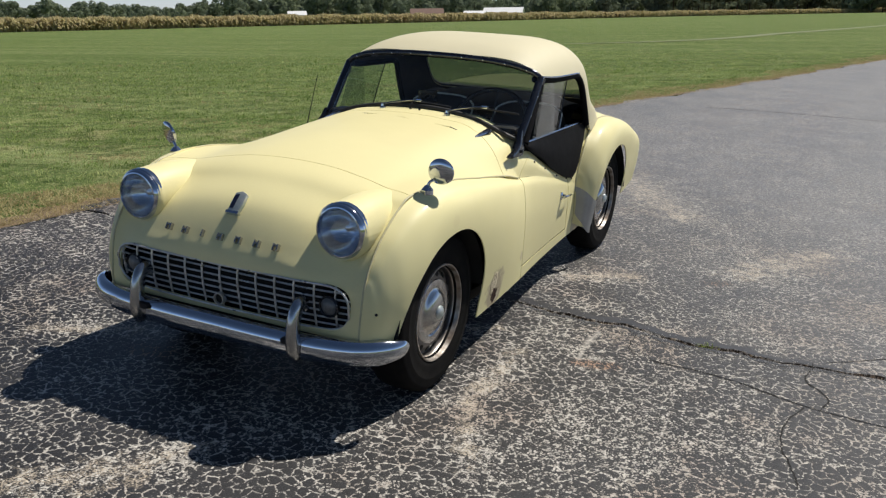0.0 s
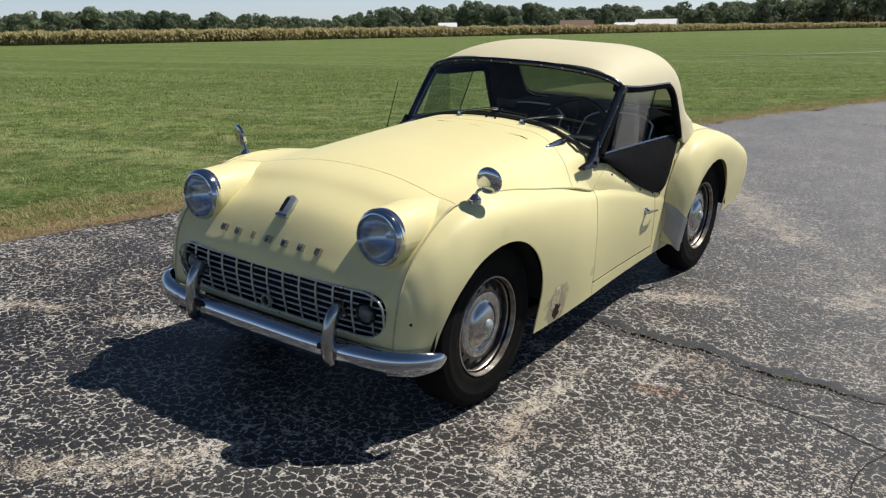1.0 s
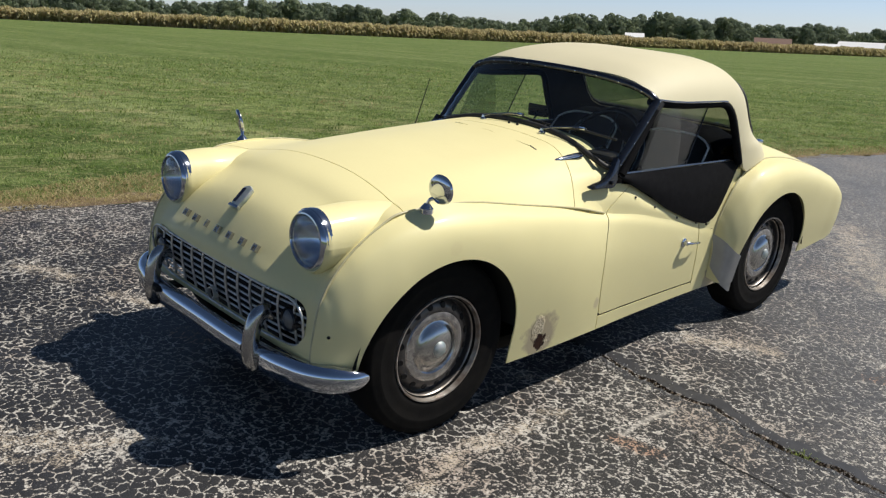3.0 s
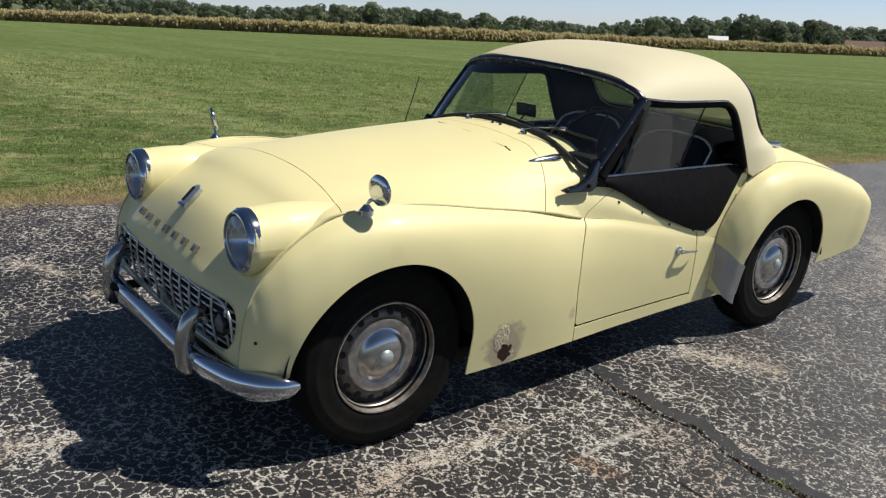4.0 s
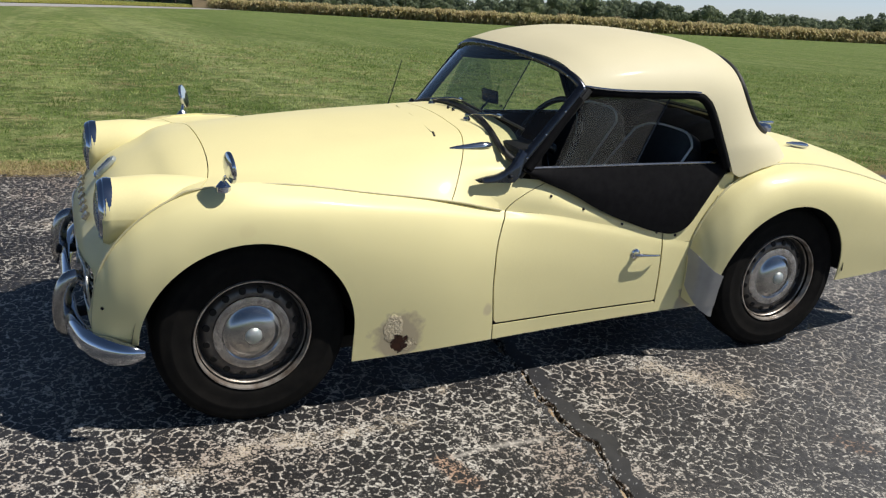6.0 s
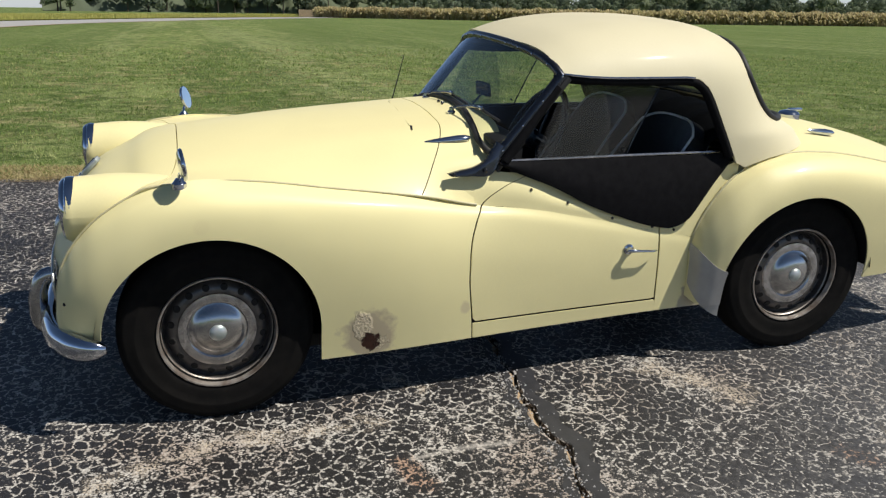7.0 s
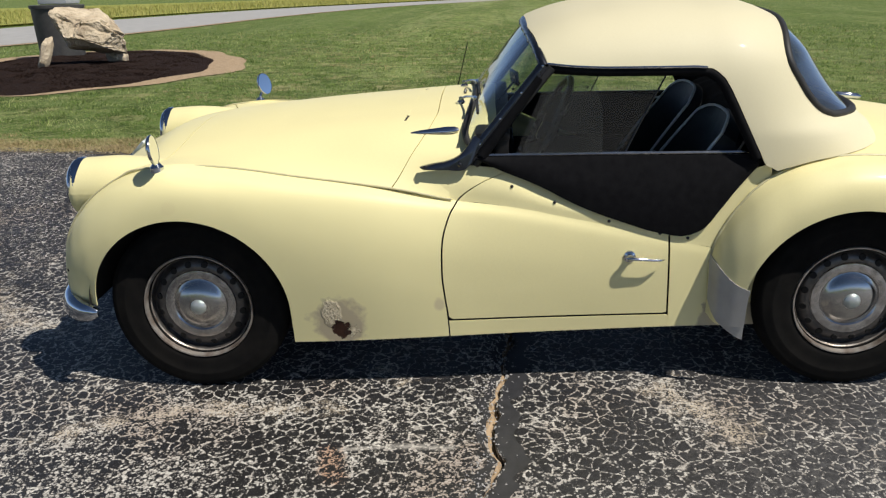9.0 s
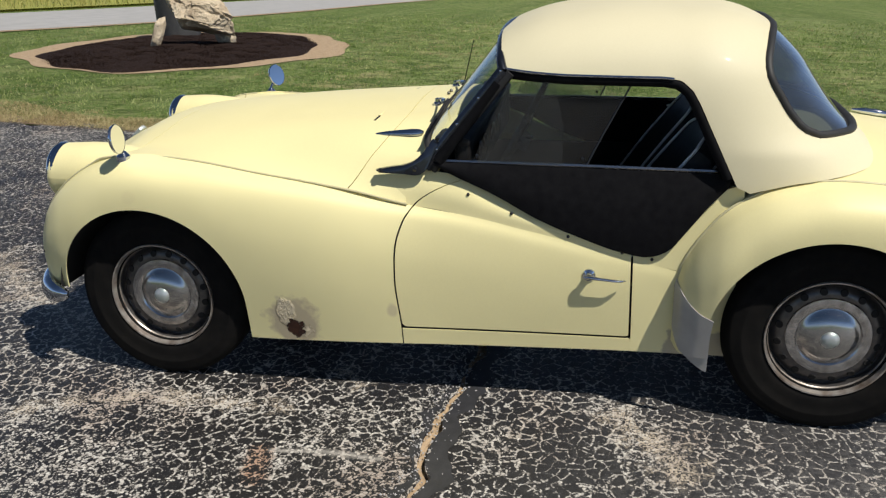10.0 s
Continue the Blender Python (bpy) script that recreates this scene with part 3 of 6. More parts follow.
# the paving: one sloping sheet with a ragged edge, split along its crack
CRACK_Y = 1.03


def crack_y(x):
    x = np.asarray(x, float)
    line = spline([-3, .2, .57, .68, .83, 1.0, 1.14, 1.25, 1.42, 1.55, 1.74, 1.87, 2.1, 3.0, 16], [1.15, 1.10, 1.063, 1.054, 1.030, 1.034, 1.046, 1.022, .980, 1.004, .994, .998, 1.03, 1.10, 1.6], x.ravel()).reshape(x.shape)
    return line + 0.008 * np.sin(x * 23 + 1.0) + 0.005 * np.sin(x * 47) + .003 * np.sin(x * 97 + 2)


def paving():
    ys_a = np.concatenate([np.linspace(-400, -30, 12), np.linspace(-28, -6, 24), np.linspace(-5.5, 0.9, 120)])
    ys_b = np.concatenate([np.linspace(1.2, 9, 140), np.linspace(9.2, 40, 110), np.linspace(45, 400, 14)])
    sheets = []
    for side in (0, 1):
        ys = ys_a if side == 0 else ys_b
        cols = []
        for u in np.linspace(0, 1, 420) ** 1.3:
            e = edge_x(ys) + 0.06 * np.sin(ys * 3.1) + 0.04 * np.sin(ys * 7.7 + 1) + 0.025 * np.sin(ys * 19 + 2)
            x = e + u * (16 - e)
            cols.append(np.stack([x, ys, 0 * ys], -1))
        P = np.stack(cols)
        # the last row follows the crack
        ex = edge_x(np.array([CRACK_Y]))[0]
        xr = ex + np.linspace(0, 1, 420) ** 1.3 * (16 - ex)
        gap = 0.010 + 0.004 * np.sin(xr * 9) + 0.003 * np.sin(xr * 23 + 1)
        if side == 0:
            P = np.concatenate([P, np.stack([xr, crack_y(xr) - gap * 1.5, 0 * xr], -1)[:, None]], 1)
        else:
            P = np.concatenate([np.stack([xr, crack_y(xr) + gap, 0 * xr], -1)[:, None], P], 1)
        P[..., 2] = slope(P[..., 0], np.clip(P[..., 1], -30, 40))
        sheets.append(grid(P))
    return join(*sheets)


v, f, n = shell(paving(), 0.035)
tagged(mesh_ob("pavement", v, f, ASPHALT, None, n), "worn black sealed asphalt with pale cracked veins", "pavement", kind="structure")
# dirt at the bottom of the crack
cx = np.linspace(-2.4, 15, 500)
P = np.stack([np.stack([cx, crack_y(cx) + o + .002 * np.sin(cx * 37), slope(cx, crack_y(cx) + o) - dep], -1) for o, dep in ((-.06, .012), (-.022, .005), (-.010, .007), (-.001, .016), (.003, .034), (.05, .034))], 1)
V, N, F = grid(P)
tagged(mesh_ob("crack_filling", V, F[:, ::-1], STRAW), "pale gritty dirt in the asphalt crack", "crack", kind="structure")

# smooth tar poured along the crack
cx = np.linspace(.15, 2.15, 200)
wob = .010 * np.sin(cx * 31) + .008 * np.sin(cx * 13 + 1) + .006 * np.sin(cx * 57)
tip = np.clip((2.15 - cx) / .7, 0, 1) ** .6
for near, far, name in ((.014, .078, "tar_strip"), (-.022, -.046, "tar_strip")):
    P = np.stack([np.stack([cx, crack_y(cx) + near + (far + wob - near) * tip * t, 0 * cx], -1) for t in np.linspace(0, 1, 4)], 1)
    P[..., 2] = slope(P[..., 0], P[..., 1]) + .0012
    V, N, F = grid(P)
    tagged(mesh_ob(name, V, F if N[:, 2].mean() > 0 else F[:, ::-1], TAR_SEAL), "smooth dark tar beside the crack", "tar", kind="structure")


def hairline(pts, w, seed):
    """A narrow open crack: a dark ragged ribbon, the gap's shade in its colour."""
    P = smooth_line_xy(pts, 60)
    r = np.random.RandomState(seed)
    P = P + np.cumsum(r.normal(0, .0022, P.shape), 0)
    T = np.gradient(P, axis=0)
    T /= np.linalg.norm(T, axis=1)[:, None]
    nrm = np.stack([-T[:, 1], T[:, 0]], -1)
    ww = w * r.uniform(.4, 1.3, (60, 1))
    ww[0] = ww[-1] = 0
    A, B = P - nrm * ww, P + nrm * ww
    Q = np.stack([np.c_[A, slope(A[:, 0], A[:, 1]) + .002], np.c_[B, slope(B[:, 0], B[:, 1]) + .002]], 1)
    V, N, F = grid(Q)
    tagged(mesh_ob("hairline_crack", V, F if N[:, 2].mean() > 0 else F[:, ::-1], CRACK_DARK), "fine dark crack in the asphalt", "crack", kind="structure")


def smooth_line_xy(pts, n):
    P = np.asarray(pts, float)
    d = np.concatenate([[0], np.cumsum(np.linalg.norm(np.diff(P, axis=0), axis=1))])
    return spline(d, P, np.linspace(0, d[-1], n))


for k, (pts, w) in enumerate([([(1.30, .70), (1.62, .68), (1.95, .58), (2.35, .55), (2.9, .42)], .0045), ([(1.95, 1.06), (1.93, .86), (2.02, .70), (2.0, .57)], .0035),
                              ([(1.20, .95), (1.22, .82), (1.28, .70)], .002), ([(-.1, 9.6), (1.0, 9.8), (2.2, 9.9), (4.2, 10.3)], .012),
                              ([(2.0, 1.08), (2.3, 1.35), (2.4, 1.8), (2.9, 2.2)], .0025),
                              ([(1.95, .58), (1.9, .3), (2.0, -.1)], .003)]):
    hairline(pts, w, k)

# ---- the car ----
car = new("sports_car")
car.matrix_world = LEVEL
tagged(car, "pale yellow vintage sports car with cream hardtop and rusted wing", "car")

SIDE_Y = [-0.485, -0.47, -0.44, -0.38, -0.28, -0.16, -0.03, 0.15, 0.35, 0.60, 0.90, 1.08, 1.35, 1.62, 1.80, 1.95]
SIDE = [  # rails from the wing's seam down to the sill: x, then z
    ([.566, .568, .570, .572, .573, .576, .582, .592, .595, .591, .577, .590, .590, .588, .585, .580],
     [.420, .515, .587, .668, .749, .799, .819, .806, .777, .737, .676, .655, .598, .530, .490, .460]),
    ([.569, .582, .598, .622, .643, .655, .662, .668, .668, .648, .612, .612, .603, .594, .588, .582],
     [.415, .500, .565, .640, .715, .768, .790, .775, .740, .700, .640, .610, .555, .495, .460, .440]),
    ([.571, .595, .622, .655, .683, .696, .703, .702, .695, .675, .636, .626, .610, .597, .588, .582],
     [.405, .460, .500, .555, .620, .680, .710, .690, .630, .585, .530, .500, .460, .430, .410, .400]),
    ([.571, .596, .626, .660, .685, .693, .697, .695, .687, .672, .638, .625, .609, .596, .588, .582],
     [.390, .410, .430, .460, .500, .520, .520, .500, .460, .420, .390, .370, .360, .350, .340, .340]),
    ([.570, .588, .612, .640, .655, .655, .650, .648, .645, .640, .628, .615, .600, .590, .588, .582],
     [.345, .338, .335, .335, .300, .250, .200, .185, .183, .187, .195, .198, .202, .207, .210, .210]),
]
UPPER_Y = [0.86, 0.90, 1.00, 1.08, 1.20, 1.35, 1.50, 1.62, 1.70, 1.76, 1.85, 1.95]
UPPER = [  # from the crease up to the cockpit's edge
    ([.574, .576, .584, .590, .592, .590, .589, .588, .587, .586, .584, .580],
     [.685, .676, .666, .655, .630, .598, .560, .530, .510, .500, .480, .460]),
    ([.556, .561, .575, .582, .587, .587, .586, .584, .584, .584, .583, .580],
     [.738, .732, .722, .712, .672, .628, .582, .552, .548, .572, .610, .615]),
    ([.524, .531, .545, .552, .562, .570, .574, .575, .576, .577, .576, .572],
     [.790, .787, .782, .772, .718, .652, .600, .570, .575, .640, .740, .785]),
]
REAR_Y = [1.765, 1.78, 1.81, 1.87, 1.99, 2.14, 2.35, 2.60, 2.85, 3.03, 3.10, 3.13]
REAR = [
    ([.588, .588, .589, .590, .577, .564, .559, .552, .540, .527, .517, .510],
     [.440, .512, .578, .669, .758, .795, .793, .750, .686, .627, .590, .568]),
    ([.590, .612, .631, .648, .650, .647, .641, .625, .599, .575, .553, .531],
     [.430, .482, .538, .622, .728, .775, .776, .731, .666, .607, .568, .541]),
    ([.592, .630, .660, .690, .702, .704, .696, .676, .647, .622, .595, .556],
     [.410, .436, .472, .538, .640, .695, .701, .659, .598, .546, .513, .482]),
    ([.592, .635, .665, .690, .697, .696, .689, .671, .645, .620, .595, .558],
     [.360, .374, .397, .435, .491, .513, .509, .482, .451, .420, .404, .394]),
    ([.590, .628, .650, .665, .665, .660, .655, .645, .622, .600, .578, .550],
     [.260, .245, .240, .240, .250, .270, .280, .285, .292, .300, .310, .330]),
]


def side_sheet(knots, rails, ys, nv=44):
    rails = [np.stack([spline(knots, x, ys), spline(knots, z, ys)], -1) for x, z in rails]
    R = np.stack(rails, 1)
    k = len(rails)
    vs = np.linspace(0, k - 1, nv)
    P = np.empty((len(ys), nv, 3))
    for i, y in enumerate(ys):
        P[i, :, [0, 2]] = spline(np.arange(k), R[i], vs).T
        P[i, :, 1] = y
    return P


def dense(a, b, n, power=1.0):
    return a + (b - a) * np.linspace(0, 1, n) ** power


def arch(yc, r, zc=0.31):
    return lambda V: np.hypot(V[:, 1] - yc, np.maximum(V[:, 2] - zc, 0)) - r


ARCH_F, ARCH_R = (-0.012, 0.347), (2.21, 0.345)


def door_front(z):
    return spline([.15, .257, .45, .60, .655, .705, .745, .775, .83], [.884, .879, .863, .880, .905, .955, 1.03, 1.12, 1.30], z)


def in_door(V):
    return np.minimum(np.minimum(V[:, 1] - door_front(V[:, 2]), 1.634 - 0.02 * (V[:, 2] - .26) - V[:, 1]), V[:, 2] - .258)


low = side_sheet(SIDE_Y, SIDE, np.concatenate([dense(-0.485, -0.30, 36, 1.8), dense(-0.30, 1.95, 150)[1:]]))
up = side_sheet(UPPER_Y, UPPER, dense(0.86, 1.95, 76), 16)
LOW = grid(low)
if (LOW[1][:, 0] > 0).mean() < 0.5:
    LOW = (LOW[0], -LOW[1], LOW[2][:, ::-1])
UP = grid(up)
if (UP[1][:, 0] > 0).mean() < 0.5:
    UP = (UP[0], -UP[1], UP[2][:, ::-1])

wing = clip(clip(LOW, arch(*ARCH_F)), lambda V: door_front(V[:, 2]) - 0.003 - V[:, 1])
wing = clip(wing, lambda V: 1.2 - V[:, 1])
door = join(clip(LOW, lambda V: in_door(V) - 0.003), clip(UP, lambda V: in_door(V) - 0.003))
quarter = join(clip(LOW, lambda V: V[:, 1] - 1.638 + 0.02 * (V[:, 2] - .26)), clip(UP, lambda V: V[:, 1] - 1.638 + 0.02 * (V[:, 2] - .26)))
sill = clip(clip(LOW, lambda V: np.minimum(.2525 - V[:, 2], 1.64 - V[:, 1])), lambda V: V[:, 1] - door_front(V[:, 2]) - 0.002)
scuttle_side = clip(UP, lambda V: door_front(V[:, 2]) - 0.003 - V[:, 1])

rear = grid(side_sheet(REAR_Y, REAR, np.concatenate([dense(1.765, 1.9, 26, 1.6), dense(1.9, 3.13, 90)[1:]])))
if (rear[1][:, 0] > 0).mean() < 0.5:
    rear = (rear[0], -rear[1], rear[2][:, ::-1])
rear = clip(rear, arch(*ARCH_R))

for S, name, lab in ((wing, "front_wing", "yellow front wing, rusted through low behind the wheel"), (door, "door", "closed yellow door"),
                     (quarter, "quarter_panel", ""), (sill, "sill", ""), (rear, "rear_wing", "")):
    panel(name, S, {"front_wing": WING, "quarter_panel": QUARTER}.get(name, PAINT), car, .005, label=lab)
    panel(name, flip(S), PAINT, car, label="yellow front wing" if name == "front_wing" else lab)

# nose, bonnet and scuttle: lengthwise curves at several widths, from the lower lip up and back to the windscreen
NOSE_X = [0.0, 0.20, 0.36, 0.46, 0.53, 0.574]
NOSE = [  # y, then z
    ([-.490, -.502, -.510, -.473, -.385, -.272, -.155, .10, .40, .70, .95, 1.05], [.345, .400, .545, .626, .736, .800, .845, .880, .905, .922, .937, .940]),
    ([-.490, -.502, -.508, -.471, -.382, -.267, -.155, .10, .40, .70, .94, 1.05], [.345, .400, .543, .621, .726, .788, .835, .870, .895, .913, .927, .930]),
    ([-.488, -.499, -.499, -.460, -.376, -.261, -.155, .10, .40, .70, .91, 1.05], [.345, .398, .537, .607, .701, .765, .812, .843, .868, .888, .899, .902]),
    ([-.485, -.495, -.484, -.443, -.363, -.250, -.155, .10, .40, .70, .88, 1.03], [.345, .395, .520, .600, .690, .760, .800, .818, .826, .843, .846, .846]),
    ([-.483, -.490, -.464, -.420, -.350, -.245, -.150, .10, .40, .70, .86, 1.00], [.345, .395, .520, .610, .700, .765, .803, .811, .793, .785, .790, .790]),
    ([-.480, -.484, -.462, -.410, -.335, -.235, -.150, .10, .40, .70, .86, 0.95], [.345, .400, .540, .635, .710, .773, .803, .810, .769, .722, .685, .668]),
]
SEAM_X = [.562, .567, .570, .572, .573, .574, .577, .590, .595, .588, .580, .578]


def nose_sheet(nu=150, nx=48):
    k = len(NOSE[0][0])
    us = np.linspace(0, k - 1, nu)
    rails = np.stack([np.stack([np.interp(us, range(k), [x] * k if x < 0.57 else SEAM_X), spline(range(k), y, us), spline(range(k), z, us)], -1)
                      for x, (y, z) in zip(NOSE_X, NOSE)], 1)
    # mirror the two nearest curves, so that the middle stays round
    full = np.concatenate([rails[:, 2:0:-1] * (-1, 1, 1), rails], 1)
    knots = np.array([-0.36, -0.20, *NOSE_X])
    q = np.linspace(0, 0.574, nx)
    P = np.stack([spline(knots, full[i], q) for i in range(nu)])
    P[:, 0, 0] = 0
    half = P
    return np.concatenate([half[:, :0:-1] * (-1, 1, 1), half], 1)


nose_all = grid(nose_sheet())
if (nose_all[1][:, 2] > 0).mean() < 0.5:
    nose_all = (nose_all[0], -nose_all[1], nose_all[2][:, ::-1])


def bonnet_front(x):
    return -0.082 - 0.06 * (np.abs(x) / 0.55) ** 4


def bonnet_rear(x):
    return 0.845 - 0.14 * np.clip((np.abs(x) - 0.25) / 0.33, 0, 2) ** 2


def in_bonnet(V):
    """Inside the bonnet's lid, which spans from wing to wing."""
    x, y = np.abs(V[:, 0]), V[:, 1]
    return np.minimum(y - bonnet_front(x), bonnet_rear(x) - y)


def mouth(V):
    """Inside the grille's mouth: below a straight brow, with rounded ends."""
    x, z = np.abs(V[:, 0]), V[:, 2]
    dx = np.maximum(x - 0.43, 0) / 0.098
    zc, h = 0.451 + 0.006 * (x / 0.5), 0.081 + 0.004 * (1 - (x / 0.53) ** 2)
    return np.where(V[:, 1] < -0.40, 1 - (dx ** 2.4 + (np.abs(z - zc) / h) ** np.where(x > 0.43, 2.4, 40)), -1.0) * 0.05


LAMP = (0.455, -0.425, 0.716)
bonnet = clip(nose_all, lambda V: in_bonnet(V) - 0.0018)
apron = clip(clip(nose_all, lambda V: -in_bonnet(V) - 0.0018), lambda V: -mouth(V))
apron = clip(apron, lambda V: np.where(V[:, 1] < -0.2, np.hypot(np.abs(V[:, 0]) - LAMP[0], V[:, 2] - LAMP[2]) - 0.085, 1))
apron = clip(apron, lambda V: np.maximum(.5335 - np.abs(V[:, 0]), .893 - V[:, 1]))
apron_ob = panel("front_panel", apron, PAINT, car, label="yellow nose panel and scuttle")
panel("bonnet", bonnet, PAINT, car, label="closed yellow bonnet")
panel("scuttle_side", scuttle_side, PAINT, car)
panel("scuttle_side", flip(scuttle_side), PAINT, car)

# lamp pods, swelling out of the nose panel
pod = [(-0.436, .096), (-0.432, .1005), (-0.41, .103), (-0.36, .106), (-0.30, .109), (-0.22, .106), (-0.12, .094), (0.0, .070), (0.12, .03), (0.16, .0)]
for s in (1, -1):
    rows = []
    yy = np.linspace(-0.436, 0.15, 42)
    rr = spline([p[0] for p in pod], [p[1] for p in pod], yy)
    for y, r in zip(yy, rr):
        a = np.linspace(0, 2 * math.pi, 49)
        rows.append(np.stack([s * (LAMP[0] + r * np.cos(a)), 0 * a + y, LAMP[2] - 0.004 + r * np.sin(a)], -1))
    V, N, F = grid(np.stack(rows))
    if ((V - (s * LAMP[0], 0, LAMP[2])) * N)[:, [0, 2]].sum() < 0:
        N, F = -N, F[:, ::-1]
    panel("lamp_pod", (V, N, F), PAINT, car, 0.006)

# beads along the wing seams
us = np.linspace(0, 11, 90)
seam = np.stack([np.interp(us, range(12), SEAM_X), spline(range(12), NOSE[5][0], us), spline(range(12), NOSE[5][1], us)], -1)
seam = seam[seam[:, 1] < 0.905]
rseam = np.stack([spline(REAR_Y, REAR[0][0], np.linspace(1.766, 3.125, 80)), np.linspace(1.766, 3.125, 80), spline(REAR_Y, REAR[0][1], np.linspace(1.766, 3.125, 80))], -1)
for s in (1, -1):
    rod("wing_bead", (seam + np.outer(np.clip((seam[:, 1] - .6) / .2, 0, 1), (.0012, 0, .0005)) + (0.001, 0, 0.0015)) * (s, 1, 1), np.interp(seam[:, 1], [.6, .8], [.0040, .0042]), BEAD, car, 8)
    rod("wing_bead", rseam * (s, 1, 1), 0.0048, BEAD, car, 8)

# rear deck between the rear wings
DECK_Y = [1.88, 2.0, 2.2, 2.4, 2.6, 2.85, 3.03, 3.10, 3.13]
deck_c = [.795, .820, .848, .845, .822, .765, .705, .665, .625]
ys = dense(1.88, 3.13, 60)
tx = np.interp(ys, REAR_Y, REAR[0][0])
tz = spline(REAR_Y, REAR[0][1], ys)
zc = spline(DECK_Y, deck_c, ys)
u = np.linspace(-1, 1, 41)
P = np.stack([np.stack([tx[i] * u, 0 * u + ys[i], tz[i] + (zc[i] - tz[i]) * (1 - np.abs(u) ** 2.0)], -1) for i in range(len(ys))])
D = grid(P)
if (D[1][:, 2] > 0).mean() < 0.5:
    D = (D[0], -D[1], D[2][:, ::-1])
panel("rear_deck", D, PAINT, car)

# hardtop: cross sections ahead of HT_SPLIT, level outlines round the tail behind it
HT_Y = [1.08, 1.13, 1.25, 1.45, 1.60, 1.75]
HT_Z = [1.150, 1.180, 1.230, 1.266, 1.274, 1.272]
HT_W = [.585, .588, .592, .597, .598, .597]
HT_N = [4.2, 4.2, 4.0, 3.9, 3.9, 3.9]
HT_BASE, HT_SPLIT = 0.79, 1.75
TAIL_Z = [.735, .790, .830, .865, .905, .950, 1.00, 1.06, 1.11, 1.15, 1.195, 1.228, 1.252, 1.266, 1.272]
TAIL_Y = [2.388, 2.396, 2.388, 2.357, 2.312, 2.272, 2.234, 2.190, 2.152, 2.113, 2.060, 2.005, 1.935, 1.850, 1.752]
TAIL_N = [4.0, 4.0, 3.8, 3.3, 2.75, 2.5, 2.4, 2.4, 2.45, 2.45, 2.4, 2.4, 2.4, 2.4, 2.4]


def hardtop_sheet(ny=60, na=90, nl=64):
    up = np.sin(np.linspace(0, math.pi / 2, nl)) ** (2 / 3.9)
    up = np.concatenate([[-.11, -.07, -.03], up])
    ys = np.linspace(1.08, HT_SPLIT, ny)
    zc, w, nn = spline(HT_Y, HT_Z, ys), spline(HT_Y, HT_W, ys), spline(HT_Y, HT_N, ys)
    a = np.linspace(0, math.pi, na)[1:-1]
    c, q = np.cos(a), np.sin(a)
    rows = []
    for f in up:
        g = max(f, 0.0)
        x = w * np.maximum(1 - g ** nn, 0) ** (1 / nn)
        side = np.stack([x, ys, HT_BASE + (zc - HT_BASE) * f], -1)
        z = side[-1, 2]
        n, reach = float(spline(TAIL_Z, TAIL_N, z)[0]), float(spline(TAIL_Z, TAIL_Y, z)[0]) - HT_SPLIT
        loop = np.stack([x[-1] * np.sign(c) * np.abs(c) ** (2 / n), HT_SPLIT + reach * q ** (2 / n), 0 * a + z], -1)
        rows.append(np.vstack([side, loop, side[::-1] * (-1, 1, 1)]))
    return np.stack(rows)


def ws_top_y(x):
    return 1.160 + 0.046 * (np.abs(x) / 0.54) ** 2


def top_low(y):
    return np.interp(y, [1.0, 1.20, 1.30, 1.40, 1.70, 1.74, 1.768, 1.79, 1.925, 1.94, 2.0, 2.08, 2.2, 2.3, 2.6], [1.122, 1.116, 1.106, 1.101, 1.098, 1.092, 1.075, 1.045, .775, .756, .772, .792, .806, .815, .820])


def top_x(y, z):
    """Half-width of the hardtop at a height."""
    if y > HT_SPLIT:
        n, reach = float(spline(TAIL_Z, TAIL_N, z)[0]), float(spline(TAIL_Z, TAIL_Y, z)[0]) - HT_SPLIT
        return top_x(HT_SPLIT, z) * (1 - min(1, (y - HT_SPLIT) / reach) ** n) ** (1 / n)
    w, zc, n = float(spline(HT_Y, HT_W, y)[0]), float(spline(HT_Y, HT_Z, y)[0]), float(spline(HT_Y, HT_N, y)[0])
    return w * (1 - min(1, max(0, z - HT_BASE) / (zc - HT_BASE)) ** n) ** (1 / n)


def rear_pane(V):
    """Inside the wrapped rear window."""
    y, z = V[:, 1], V[:, 2]
    front = spline([.88, .898, .906, .928, .975, 1.035, 1.07, 1.10, 1.14, 1.175, 1.25], [2.34, 2.25, 2.19, 2.125, 2.068, 2.026, 2.003, 1.988, 1.985, 1.995, 2.02], z)
    k = 0.016
    return -k * np.log(np.exp(-np.clip(z - 0.900, -.4, .4) / k) + np.exp(-np.clip(1.200 - z, -.4, .4) / k) + np.exp(-np.clip(y - front - .014, -.4, .4) / k))


top = grid(hardtop_sheet())
if top[1][:, 2].sum() < 0:
    top = (top[0], -top[1], top[2][:, ::-1])
top = clip(clip(top, lambda V: V[:, 1] - ws_top_y(V[:, 0])), lambda V: V[:, 2] - top_low(V[:, 1]))
hardtop = panel("hardtop", clip(top, lambda V: -rear_pane(V)), TOP, car, 0.014, "cream painted hardtop")
pane = clip(top, lambda V: rear_pane(V) + 0.006)
V, N, F = pane
pane_ob = mesh_ob("rear_window", V - N * 0.006, F, REAR_GLASS, hardtop, N)
tagged(pane_ob, "smoky wrapped rear window in black rubber")


